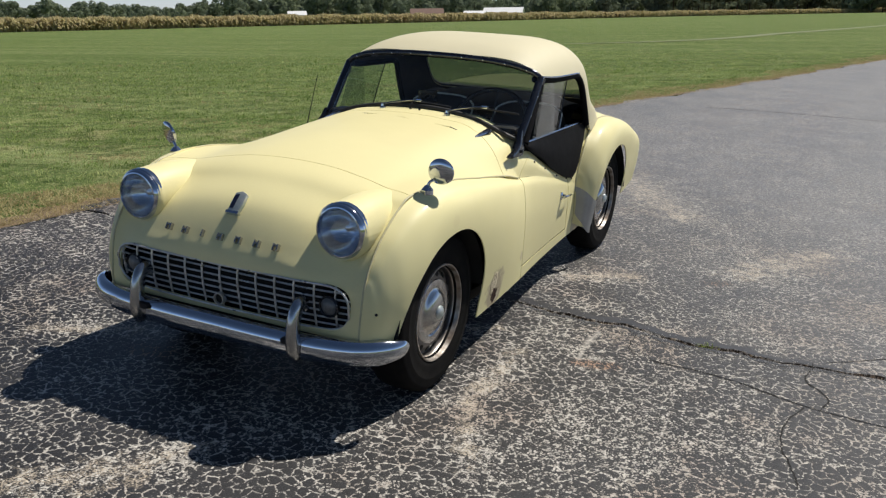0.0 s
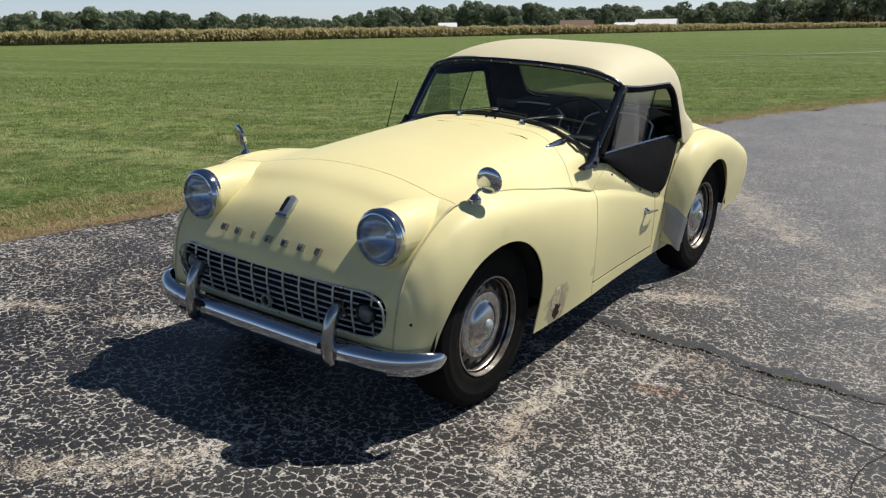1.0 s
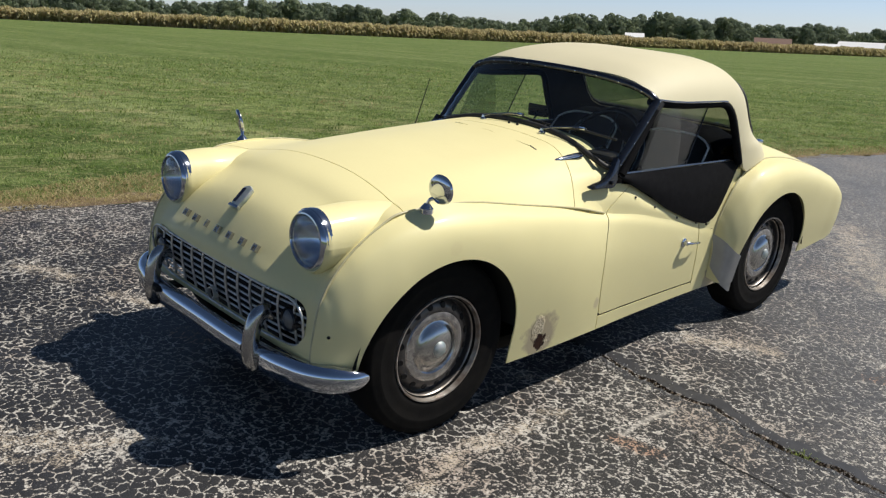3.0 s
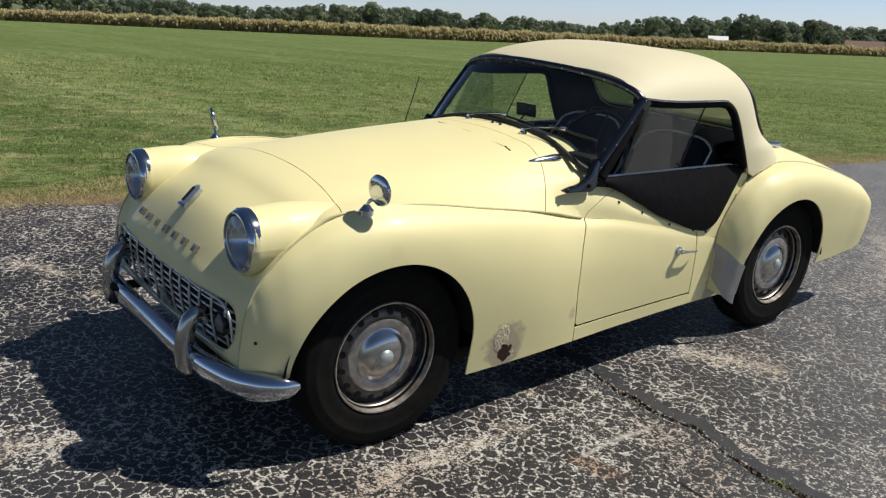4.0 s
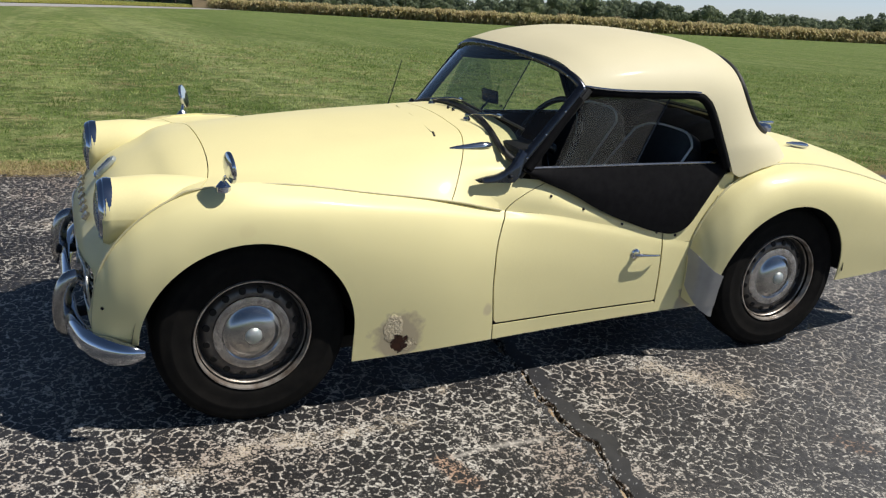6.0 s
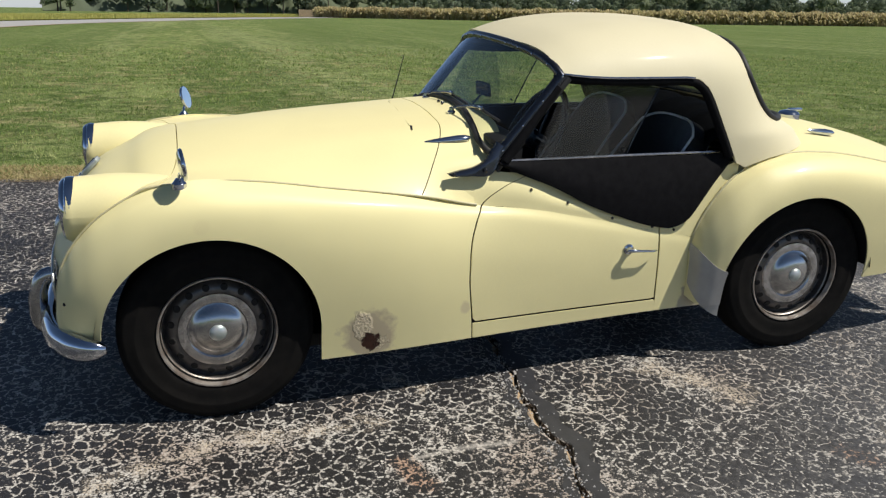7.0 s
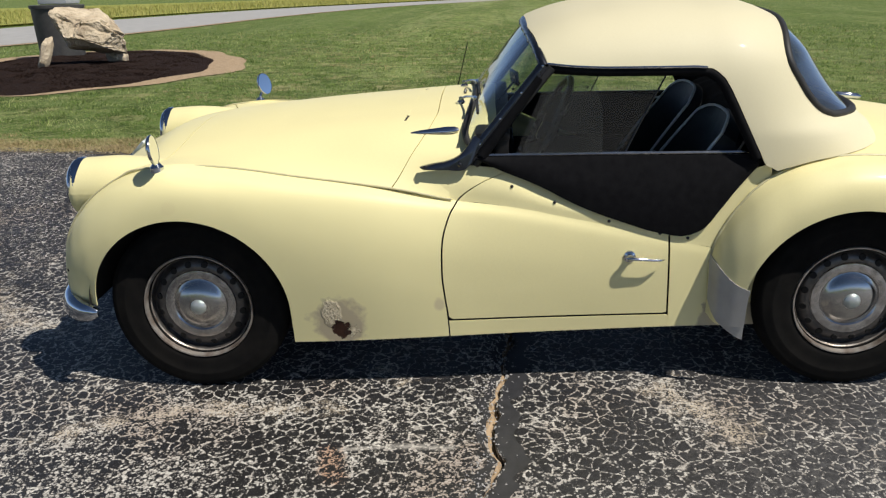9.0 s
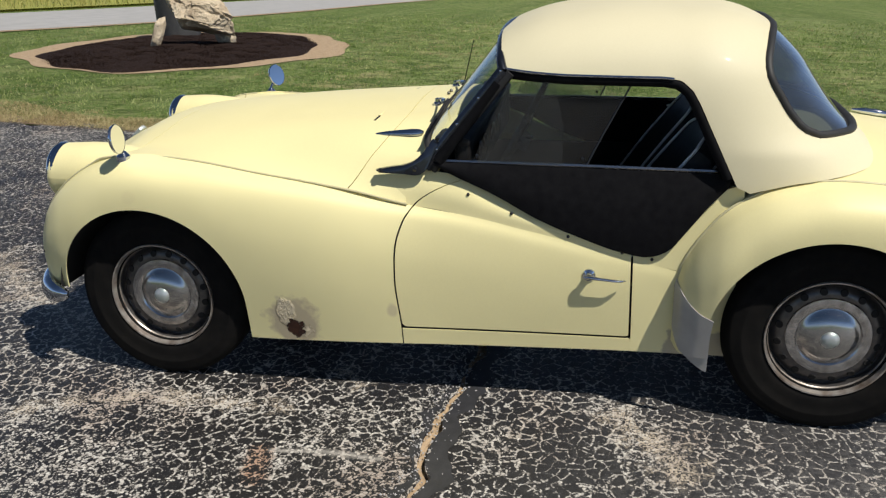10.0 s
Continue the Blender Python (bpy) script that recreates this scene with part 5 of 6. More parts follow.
# ---- side curtains ----
def curtain(s):
    c = new("side_curtain")
    c.parent = car
    tagged(c, "black side curtain with scuffed sliding panes")
    low = smooth_line([[0, .985, .812], [0, 1.06, .777], [0, 1.18, .728], [0, 1.33, .650], [0, 1.46, .598], [0, 1.60, .553], [0, 1.68, .543], [0, 1.73, .562], [0, 1.79, .635], [0, 1.85, .715], [0, 1.905, .775]], 60)
    hi = np.stack([0 * low[:, 1], low[:, 1], np.interp(low[:, 1], [.985, 1.9], [.822, .812])], -1)
    rows = []
    for t in np.linspace(0, 1, 8):
        q = low + (hi - low) * t
        q[:, 0] = s * (np.interp(q[:, 2], [.54, .62, .72, .82], [.597, .597, .588, .566]) + .007 * math.sin(t * math.pi))
        rows.append(q)
    V, N, F = grid(np.stack(rows))
    if (N[:, 0] * s).mean() < 0:
        N, F = -N, F[:, ::-1]
    panel("flap", (V, N, F), VINYL, c, .010, "black vinyl flap")
    def at(y, z):
        return (s * float(np.interp(z, [.8, 1.12], [.563, .547])), y, z)
    rod("frame", [at(1.005, .822), at(1.10, .948), at(1.195, 1.075)], .018, VINYL, c, 8)
    edge_y = np.concatenate([np.linspace(1.20, 1.70, 8), np.linspace(1.73, 1.80, 8), np.linspace(1.83, 1.905, 4)])
    rod("frame", [(s * (top_x(y, float(top_low(y))) - .014), y - .008, float(top_low(y)) - .012) for y in edge_y], .017, VINYL, c, 8)
    rod("slide_channel", [at(1.0, .824), at(1.45, .822), at(1.872, .818)], .0062, CHROME_OLD, c, 6, label="thin bright channel")
    def sheet(name, pts, off):
        bm = bmesh.new()
        f = bm.faces.new([bm.verts.new((p[0] - s * off, p[1], p[2])) for p in pts])
        ob = part(name, bm, SIDE_GLASS, c, smooth=0)
        ob.visible_shadow = False
        return ob
    sheet("front_pane", [at(1.115, .825), at(1.475, .825), at(1.56, 1.0), at(1.60, 1.078), at(1.225, 1.078)], .004)
    sheet("rear_pane", [at(1.13, .825), at(1.40, .825), at(1.40, .95), at(1.37, 1.078), at(1.24, 1.078)], -.006)
    rod("pane_edge", [at(1.475, .825), at(1.525, .93), at(1.60, 1.078)], .003, TRIM_BLACK, c, 5)
    for y in (1.13, 1.462):
        part("pane_stop", lathe([(0, .006), (.008, .005), (.009, 0)], 10), TRIM_BLACK, c).matrix_basis = pose(*at(y, .845), 0, 0, 0 if s > 0 else 180)


for s in (1, -1):
    curtain(s)
    rod("drip_rail", [(s * (top_x(y, float(top_low(y))) + .003), y, float(top_low(y)) + .002) for y in np.linspace(1.21, 1.72, 16)], .0042, CHROME, car, 6)

# ---- cabin ----
lin = clip(top, lambda V: -rear_pane(V) - 0.004)
V, N, F = lin
mesh_ob("roof_lining", V - N * .017, F[:, ::-1], LINING, car, -N)
part("floor_pan", box(1.08, 1.5, .02, at=pose(0, 1.45, .25)), BLACK, car)
part("rear_shelf", box(1.04, .36, .02, .004, at=pose(0, 2.08, .775)), LEATHER, car)
# added dark hump, not a known part, hiding pale panels behind the seats
rows = []
for x in np.linspace(-.50, .50, 41):
    a = np.linspace(0, math.pi, 15)
    r = 1 + .05 * math.sin(x * 23) + .04 * math.sin(x * 41 + 1)
    rows.append(np.stack([0 * a + x, 2.02 + .17 * np.cos(a), .79 + .14 * r * (1 - .35 * abs(x / .5) ** 4) * np.sin(a) ** .7], -1))
S = grid(np.array(rows))
if S[1][:, 2].mean() < 0:
    S = (S[0], -S[1], S[2][:, ::-1])
mesh_ob("dark_cabin_cover", S[0], S[2], VINYL, car, S[1])
part("cockpit_rear", box(1.06, .02, .5, .004, at=pose(0, 1.98, .56)), BLACK, car)
dash = part("dashboard", box(1.02, .05, .17, .015, at=pose(0, 1.07, .80)), LEATHER, car, "black dashboard")
part("dash_roll", box(1.04, .12, .03, .014, at=pose(0, 1.04, .875)), LEATHER, car)
for x in (-.07, .07, .25, .37):
    part("dial", lathe([(-.002, .035), (-.010, .037), (-.012, .033), (-.006, .031), (-.006, 0)], 24, "y"), TRIM_BLACK, car).matrix_basis = pose(x, 1.10, .81, 0, 0, 180)
for s in (1, -1):
    part("door_card", box(.02, .70, .36, .006, at=pose(s * .555, 1.27, .45)), BLACK, car)
    st = new("seat")
    st.parent = car
    st.matrix_basis = pose(s * .27, 1.60, .27)
    cush = box(.46, .46, .16, .05, 4)
    part("cushion", cush, LEATHER, st).matrix_basis = pose(0, -.06, .08, 6, 0, 0)
    # curved bucket back, its wings swept forward and its top rolled over
    rows = []
    for a in np.linspace(-1, 1, 33):
        col = []
        for t in np.linspace(0, 1, 18):
            wing_y = .20 * abs(a) ** 2.5 * (1 - .75 * t ** 1.5)
            col.append((a * (.235 - .04 * t ** 2), .10 + .16 * t - wing_y, .12 + .51 * t * (1 - .08 * abs(a) ** 4)))
        rows.append(col)
    arr = np.array(rows)
    S = grid(arr)
    if S[1][:, 1].mean() > 0:
        S = (S[0], -S[1], S[2][:, ::-1])
    panel("backrest", S, LEATHER, st, .075, "black leather bucket back")
    border = np.vstack([arr[0], arr[1:, -1], arr[-1, -2::-1]])
    nrm = np.vstack([S[1].reshape(arr.shape)[0], S[1].reshape(arr.shape)[1:, -1], S[1].reshape(arr.shape)[-1, -2::-1]])
    for depth in (-.002, .077):
        rod("piping", smooth_line(border - nrm * depth, 70), .0052, PIPING, st, 6, label="white piping")
    arc = np.linspace(math.pi * .62, 0, 12)
    for r, dy in ((.05, .17), (.045, .235)):
        rod("piping", np.stack([0 * arc + s * .238, dy + r * np.cos(arc), .485 + r * np.sin(arc)], -1), .0042, PIPING, st, 6, label="white piping")
# steering wheel
sw = new("steering_wheel")
sw.parent = car
sw.matrix_basis = pose(.28, 1.22, .84, 62, 0, 0)
a = np.linspace(0, 2 * math.pi, 48, endpoint=False)
rod("wheel_rim", np.stack([.205 * np.cos(a), .205 * np.sin(a), 0 * a], -1), .012, TRIM_BLACK, sw, 10, True)
for k in range(3):
    t = radians(90 + 120 * k)
    rod("spoke", [(.03 * math.cos(t), .03 * math.sin(t), -.02), (.2 * math.cos(t), .2 * math.sin(t), 0)], .005, TRIM_BLACK, sw, 6)
part("wheel_boss", lathe([(-.05, .03), (0, .038), (.012, .03), (.016, 0)], 24, "z"), TRIM_BLACK, sw)
# inside mirror on its stalk
im = new("inside_mirror")
im.parent = car
rod("stem", [(-.02, 1.05, .89), (-.03, 1.09, .93), (-.025, 1.12, .965)], .004, TRIM_BLACK, im, 6)
part("mirror_case", box(.10, .015, .055, .007, 3), TRIM_BLACK, im).matrix_basis = pose(-.024, 1.125, .985, 8, 0, 12)

# ---- rear deck fittings ----
cap = new("fuel_cap")
cap.parent = car
part("cap", lathe([(-.02, .048), (.008, .048), (.018, .040), (.024, .02), (.025, 0)], 28, "z"), CHROME, cap, "chrome filler cap").matrix_basis = pose(0, 2.60, .832)
part("cap_lever", box(.02, .07, .012, .004), CHROME, cap).matrix_basis = pose(.0, 2.63, .858)
for s in (1, -1):
    h = lathe([(-.07, 0), (-.066, .004), (-.03, .011), (.02, .014), (.055, .011), (.07, .004), (.073, 0)], 14, "y")
    part("boot_hinge", h, CHROME, car).matrix_basis = pose(s * .34, 2.50, .826, -7, s * 8, 0)
# exhaust and chassis hints under the sills
rod("exhaust_pipe", [(.10, 1.2, .20), (.10, 1.9, .21), (.12, 2.5, .22)], .022, BLACK, car, 8)
part("axle", box(1.1, .08, .08, .02, at=pose(0, 2.235, .31)), BLACK, car)
part("chassis_rail", box(.08, 2.2, .09, .01, at=pose(.34, 1.1, .19)), BLACK, car)
part("chassis_rail", box(.08, 2.2, .09, .01, at=pose(-.34, 1.1, .19)), BLACK, car)
# dark disc laid on the wing, standing for the dark of a small hole
part("wing_hole_dot", lathe([(-.001, .0055), (.001, .0055), (.0015, 0)], 10), TRIM_BLACK, car).matrix_basis = pose(.6155, -.4545, .453, 0, 0, -42)

# ---- surroundings ----
def fast_mesh(name, verts, faces, mat, mats=None, smooth=False):
    """A large mesh from arrays; faces all of one size."""
    me = bpy.data.meshes.new(name)
    verts, faces = np.asarray(verts, np.float32), np.asarray(faces, np.int32)
    k = faces.shape[1]
    me.vertices.add(len(verts)), me.loops.add(faces.size), me.polygons.add(len(faces))
    me.vertices.foreach_set("co", verts.ravel())
    me.loops.foreach_set("vertex_index", faces.ravel())
    me.polygons.foreach_set("loop_start", np.arange(0, faces.size, k, dtype=np.int32))
    me.materials.append(mat)
    me.polygons.foreach_set("use_smooth", np.full(len(faces), smooth))
    me.update(calc_edges=True)
    return new(name, me)


def blades(name, x, y, z, height, width, lean, mat, rng):
    """Grass blades as bent slips of two quads' worth of triangles."""
    n = len(x)
    a, b = rng.uniform(0, 2 * math.pi, n), rng.uniform(0, 2 * math.pi, n)
    ux, uy = np.cos(a) * width / 2, np.sin(a) * width / 2
    lx, ly = np.cos(b) * height * lean, np.sin(b) * height * lean
    p = np.stack([x, y, z], -1)
    u = np.stack([ux, uy, 0 * ux], -1)
    l1 = np.stack([lx * .35, ly * .35, height * .6], -1)
    l2 = np.stack([lx, ly, height * (1 - .35 * lean)], -1)
    V = np.stack([p - u, p + u, p + l1 - u * .7, p + l1 + u * .7, p + l2], 1).reshape(-1, 3)
    o = np.arange(n)[:, None] * 5
    F = np.concatenate([o + (0, 1, 3), o + (0, 3, 2), o + (2, 3, 4)])
    return fast_mesh(name, V, F, mat)


rng = np.random.RandomState(11)


def on_bed(x, y, grow=0.0):
    """Inside the mulch bed, seen from above."""
    return ((x + 12.5) / (4.7 + grow * .5)) ** 2 + ((y + 6.5 - 0.20 * (x + 12.5)) / (2.42 + grow * .7)) ** 2


def grass_points(n, reach, spread_y):
    y = rng.uniform(*spread_y, n)
    s = reach * rng.uniform(0, 1, n) ** 2.0
    x = edge_x(y) - s
    keep = (on_bed(x, y, .8) > 1) & (rng.uniform(0, 1, n) > (np.hypot(x, y) / reach) ** 1.6)
    keep &= y > np.interp(x, [-45, -30, -21, -14, -4, 8], [-11.2, -11.7, -12.6, -14.2, -17, -21]) + .5
    return x[keep], y[keep], s[keep]


def blotch(x, y, scale, seed):
    return np.array([noise.noise(Vector((a * scale, b * scale, seed))) for a, b in zip(x, y)])


def lanes(x, y, along, across, seed):
    """Noise drawn out along the mowing swathes."""
    return np.array([noise.noise(Vector(((.766 * a + .643 * b) * along, (-.643 * a + .766 * b) * across, seed))) for a, b in zip(x, y)])


x, y, s = grass_points(760000, 30, (-22, 30))
patch, tall = blotch(x, y, .8, 0), blotch(x, y, 3.2, 7)
swathe = lanes(x, y, .10, .8, 3)
tuft = blotch(x, y, 6.5, 21)
thin = rng.uniform(-.5, .9, len(x)) < tuft + .5 * tall + .35
x, y, s, patch, tall, swathe, tuft = (q[thin] for q in (x, y, s, patch, tall, swathe, tuft))
h = (.014 + .055 * np.clip(tall + .5 * tuft + .15, 0, 1)) * rng.uniform(.6, 1.35, len(x)) * (1 + s / 30)
w = (.0044 + .00052 * s) * rng.uniform(.7, 1.3, len(x))
fringe = np.clip(1 - s / (.75 + .5 * patch), 0, 1)
dry = (.8 * patch + .5 * tall + .7 * swathe - .5 * tuft + rng.uniform(-.22, .22, len(x)) + 1.3 * fringe) > .20 + .30 * np.clip(np.maximum((y - 1) / 9, (-1.5 - y) / 4), 0, 1)
z = land(x, y)
pale = ~dry & (lanes(x, y, .4, 1.7, 11) + .5 * blotch(x, y, 4, 17) + rng.uniform(-.3, .3, len(x)) > .10)
tagged(blades("pale_grass", x[pale], y[pale], z[pale], h[pale], w[pale], rng.uniform(.5, 1.7, pale.sum()), PALE_BLADE, rng), "paler yellow-green tufts among the mown grass", "grass", kind="stuff")
green = ~dry & ~pale
tagged(blades("grass", x[green], y[green], z[green], h[green] * 1.05, w[green], rng.uniform(.5, 1.7, green.sum()), BLADE, rng), "short green mown grass beside the asphalt", "grass", kind="stuff")
tagged(blades("dry_grass", x[dry], y[dry], z[dry], h[dry] * .7, w[dry], rng.uniform(.7, 1.8, dry.sum()), DRY_BLADE, rng), "dry straw-coloured grass along the asphalt edge", "grass", kind="stuff")

# bare brown soil along the paving's edge
ys = np.concatenate([np.linspace(-24, -6, 90), np.linspace(-5.9, 10, 260), np.linspace(10.1, 40, 160)])
rag = np.array([noise.noise(Vector((q * 1.3, 0, 5))) + .6 * noise.noise(Vector((q * 5, 3, 5))) for q in ys])
wid = np.clip(.34 + .30 * rag, .08, 1) * np.interp(ys, [-24, -4, -1, 8, 40], [1.3, 1.3, 1.0, .7, .5])
P = np.stack([np.stack([edge_x(ys) + .05 - (wid + .05) * t, ys, 0 * ys], -1) for t in np.linspace(0, 1, 7)], 1)
P[..., 2] = land(np.minimum(P[..., 0], edge_x(ys)[:, None] - .001), P[..., 1]) + .014 * (1 - np.linspace(0, 1, 7) ** 3)[None] - .004
V, N, F = grid(P)
if N[:, 2].mean() < 0:
    N, F = -N, F[:, ::-1]
tagged(mesh_ob("bare_verge", V, F, VERGE_SOIL, None, N), "bare brown soil along the asphalt edge", "soil", kind="structure")

# matted dry blades over the bare soil
k = 42000
ty = np.where(rng.uniform(0, 1, k) < .7, rng.uniform(-9, 6, k), rng.uniform(6, 30, k))
ts = rng.uniform(-.05, 1, k) ** 1 * (.75 + .35 * np.sin(ty * 1.7) * np.sin(ty * .6 + 1))
tx = edge_x(ty) - ts
mat = blades("dead_grass", tx, ty, land(np.minimum(tx, edge_x(ty) - .001), ty) + .004, rng.uniform(.02, .05, k), rng.uniform(.004, .008, k), rng.uniform(1.2, 2.2, k), DRY_BLADE, rng)
tagged(mat, "matted dead grass along the asphalt edge", "grass", kind="stuff")

# weeds in the crack
k = 26
tx = 1.50 + rng.normal(0, .022, k)
tuft = blades("weed_tuft", tx, crack_y(tx) + rng.normal(0, .006, k), slope(tx, crack_y(tx)) - .01, rng.uniform(.015, .035, k), np.full(k, .004), rng.uniform(.8, 1.6, k), PALE_BLADE, rng)
tagged(tuft, "small green weed growing in the asphalt crack", "weed")

# loose grit along the crack and on the bald patches
k = 1500
gxs, gys = rng.uniform(.2, 3.2, k), rng.normal(-.03, .035, k)
gys = crack_y(gxs) + gys
gz = slope(gxs, gys)
r = rng.uniform(.0012, .0045, k)
oct_v = np.array([(1, 0, 0), (-1, 0, 0), (0, 1, 0), (0, -1, 0), (0, 0, 1), (0, 0, -1)], float)
oct_f = np.array([(0, 2, 4), (2, 1, 4), (1, 3, 4), (3, 0, 4), (2, 0, 5), (1, 2, 5), (3, 1, 5), (0, 3, 5)])
V = (oct_v[None] * (r[:, None, None] * rng.uniform(.6, 1.4, (k, 1, 3))) + np.stack([gxs, gys, gz + r * .4], -1)[:, None]).reshape(-1, 3)
F = (oct_f[None] + np.arange(k)[:, None, None] * 6).reshape(-1, 3)
tagged(fast_mesh("loose_grit", V, F, ROAD), "loose pale grit on the asphalt", "grit", kind="stuff")

# mulch bed with a dry rim
a = np.linspace(0, 2 * math.pi, 120, endpoint=False)


def bed(name, grow, lift, mat, label, rough):
    rows = []
    for t in np.linspace(0, 1, 26):
        e = 1 + .03 * np.sin(a * 5 + 1) + .025 * np.sin(a * 11)
        x = -12.5 - .25 * grow + (4.7 + grow * .30) * t * np.cos(a) * e
        y = -6.5 + (2.42 + grow * .50) * t * np.sin(a) * e + 0.20 * (x + 12.5)
        z = land(x, y) + lift * (1 - t ** 4) + .012 + rough * np.array([noise.noise(Vector((p * 3, q * 3, 2))) for p, q in zip(x, y)]) * (1 - t ** 6)
        rows.append(np.stack([x, y, z], -1))
    P = np.stack(rows)
    V, N, F = grid(np.concatenate([P, P[:, :1]], 1))
    if N[:, 2].mean() < 0:
        N, F = -N, F[:, ::-1]
    return tagged(mesh_ob(name, V, F, mat, None, N), label, "bed", kind="structure")


bed("bed_rim", 1.1, .02, STRAW, "dry bare rim of soil round the bed", .01)
bed("mulch_bed", 0.0, .10, MULCH, "dark bark mulch bed on the lawn", .05)
k = 20000
q = np.sqrt(rng.uniform(0, 1, k))
b = rng.uniform(0, 2 * math.pi, k)
mx = -12.5 + 4.6 * q * np.cos(b)
my = -6.5 + 2.3 * q * np.sin(b) + .20 * (mx + 12.5)
blades_ob = blades("mulch_chips", mx, my, land(mx, my) + .09 * (1 - q ** 4), rng.uniform(.02, .06, k), rng.uniform(.012, .03, k), rng.uniform(1.2, 2.2, k), MULCH, rng)
tagged(blades_ob, "coarse bark chips on the bed", "mulch", kind="stuff")


def boulder(name, c, size, seed, turn, label, tilt=0, rough=1.0):
    bm = bmesh.new()
    bmesh.ops.create_icosphere(bm, subdivisions=6 if size[1] > .4 else 4, radius=1)
    cuts = [(Vector(q).normalized(), o) for q, o in (((.3, -.25, 1), .60), ((.2, .7, .9), .62), ((1, .2, .2), .60), ((.8, -.8, .35), .64), ((-.2, 1, .2), .72), ((.1, -1, -.5), .62), ((.2, .1, -1), .52), ((.8, .8, -.2), .66), ((-1, 0, .3), .66), ((.7, .0, -.9), .60), ((.9, -.2, .8), .70))]
    shift = Vector((seed, seed * .3, -seed))
    for v in bm.verts:
        p = v.co.copy()
        q = p.copy()
        for nrm, o in cuts:
            over = q.dot(nrm) - o
            if over > 0:
                q -= nrm * over
        ridge = 1 - abs(noise.noise(p * 2.3 + shift)) * 2
        pit = max(0.0, noise.noise(p * 5.2 + shift) - .18)
        v.co = q * (1 + rough * (.10 * noise.noise(p * 1.5 + shift) + .07 * ridge - .22 * pit + .035 * noise.noise(p * 11 + shift) + .02 * noise.noise(p * 24 - shift))) * 1.32
    bmesh.ops.scale(bm, vec=size, verts=bm.verts)
    ob = part(name, bm, STONE, None, smooth=40)
    ob.matrix_world = pose(*c, tilt, 0, turn)
    return tagged(ob, label, "rock")


zb = float(land(np.array([-11.6]), np.array([-6.2]))[0])
rock = boulder("boulder", (-12.0, -6.10, zb + .64), (.40, .55, .37), 3.0, 25, "large rough pale boulder propped on smaller stones", -13)
boulder("propping_stone", (-11.40, -6.66, zb + .29), (.12, .095, .33), 8.0, 25, "small upright stone leaning under the boulder", -24, .6)
boulder("propping_stone", (-12.55, -5.88, zb + .20), (.18, .17, .17), 5.0, 40, "small rounded stone under the boulder", 0, .8)
post = new("lamp_pedestal")
post.matrix_world = pose(-14.75, -8.0, float(land(np.array([-14.75]), np.array([-8.0]))[0]) - .04)
tagged(post, "dark grey round pedestal behind the boulder", "pedestal")
part("pedestal_body", lathe([(0, .42), (.05, .43), (1.08, .51), (1.09, .535), (1.15, .54), (1.16, .51), (1.16, 0)], 36, "z"), POST_GREY, post)
part("pedestal_head", box(.62, .62, .8, .05, at=pose(0, .06, 1.57)), plain("pale_grey_metal", (.42, .43, .44), (.5, .5, .51), .5, 6), post)

# the road across the lawn
NEAR_ROAD = smooth_line([[8, -21, 0], [-4, -17, 0], [-14, -14.2, 0], [-21, -12.6, 0], [-30, -11.7, 0], [-45, -11.2, 0], [-70, -8, 0], [-100, 2, 0], [-140, 20, 0], [-200, 60, 0]], 120)
T = np.gradient(NEAR_ROAD, axis=0)
T /= np.linalg.norm(T, axis=1)[:, None]
side = np.stack([T[:, 1], -T[:, 0], 0 * T[:, 0]], -1)
if side[30, 1] > 0:
    side = -side


def strip(name, o0, o1, lift, mat, label, kind="structure"):
    P = np.stack([NEAR_ROAD + side * o for o in np.linspace(o0, o1, 6)], 1)
    P[..., 2] = land(P[..., 0], P[..., 1]) + lift
    V, N, F = grid(P)
    if N[:, 2].mean() < 0:
        N, F = -N, F[:, ::-1]
    return tagged(mesh_ob(name, V, F, mat, None, N), label, name, kind=kind)


strip("road", 0.0, 9.0, .03, ROAD, "pale grey paved road across the lawn")
strip("road_shoulder", -.35, .0, .026, STRAW, "sandy edge of the road")
k = 42000
i = rng.randint(0, 119, k)
o = rng.uniform(10.5, 34, k)
P = NEAR_ROAD[i] + (NEAR_ROAD[np.minimum(i + 1, 119)] - NEAR_ROAD[i]) * rng.uniform(0, 1, (k, 1)) + side[i] * o[:, None]
tagged(blades("tall_grass", P[:, 0], P[:, 1], land(P[:, 0], P[:, 1]), rng.uniform(.25, .6, k), rng.uniform(.03, .09, k), rng.uniform(.1, .5, k), TALL, rng), "ripe yellow-green tall grass beyond the road", "grass", kind="stuff")
strip("verge", 10.4, 60, .10, TALL, "yellowing field beyond the road")

# pale worn track across the far lawn
P = np.stack([smooth_line([[-11, 36.5, 0], [-9, 38.4, 0], [-3.5, 58, 0], [3, 90, 0]], 60) + (o, 0, 0) for o in (-.5, .5)], 1)
P[..., 2] = land(P[..., 0], P[..., 1]) + .02
V, N, F = grid(P)
tagged(mesh_ob("worn_track", V, F if N[:, 2].mean() > 0 else F[:, ::-1], plain("pale_dry_turf", (.19, .20, .10), (.13, .165, .06), .9, 2)), "pale dry strip in the far grass", "track", kind="structure")


# corn field: its near edge by bearing (degrees left of the car's tail) and distance
def polar(az, d):
    return np.stack([-np.sin(np.radians(az)) * d, np.cos(np.radians(az)) * d], -1)


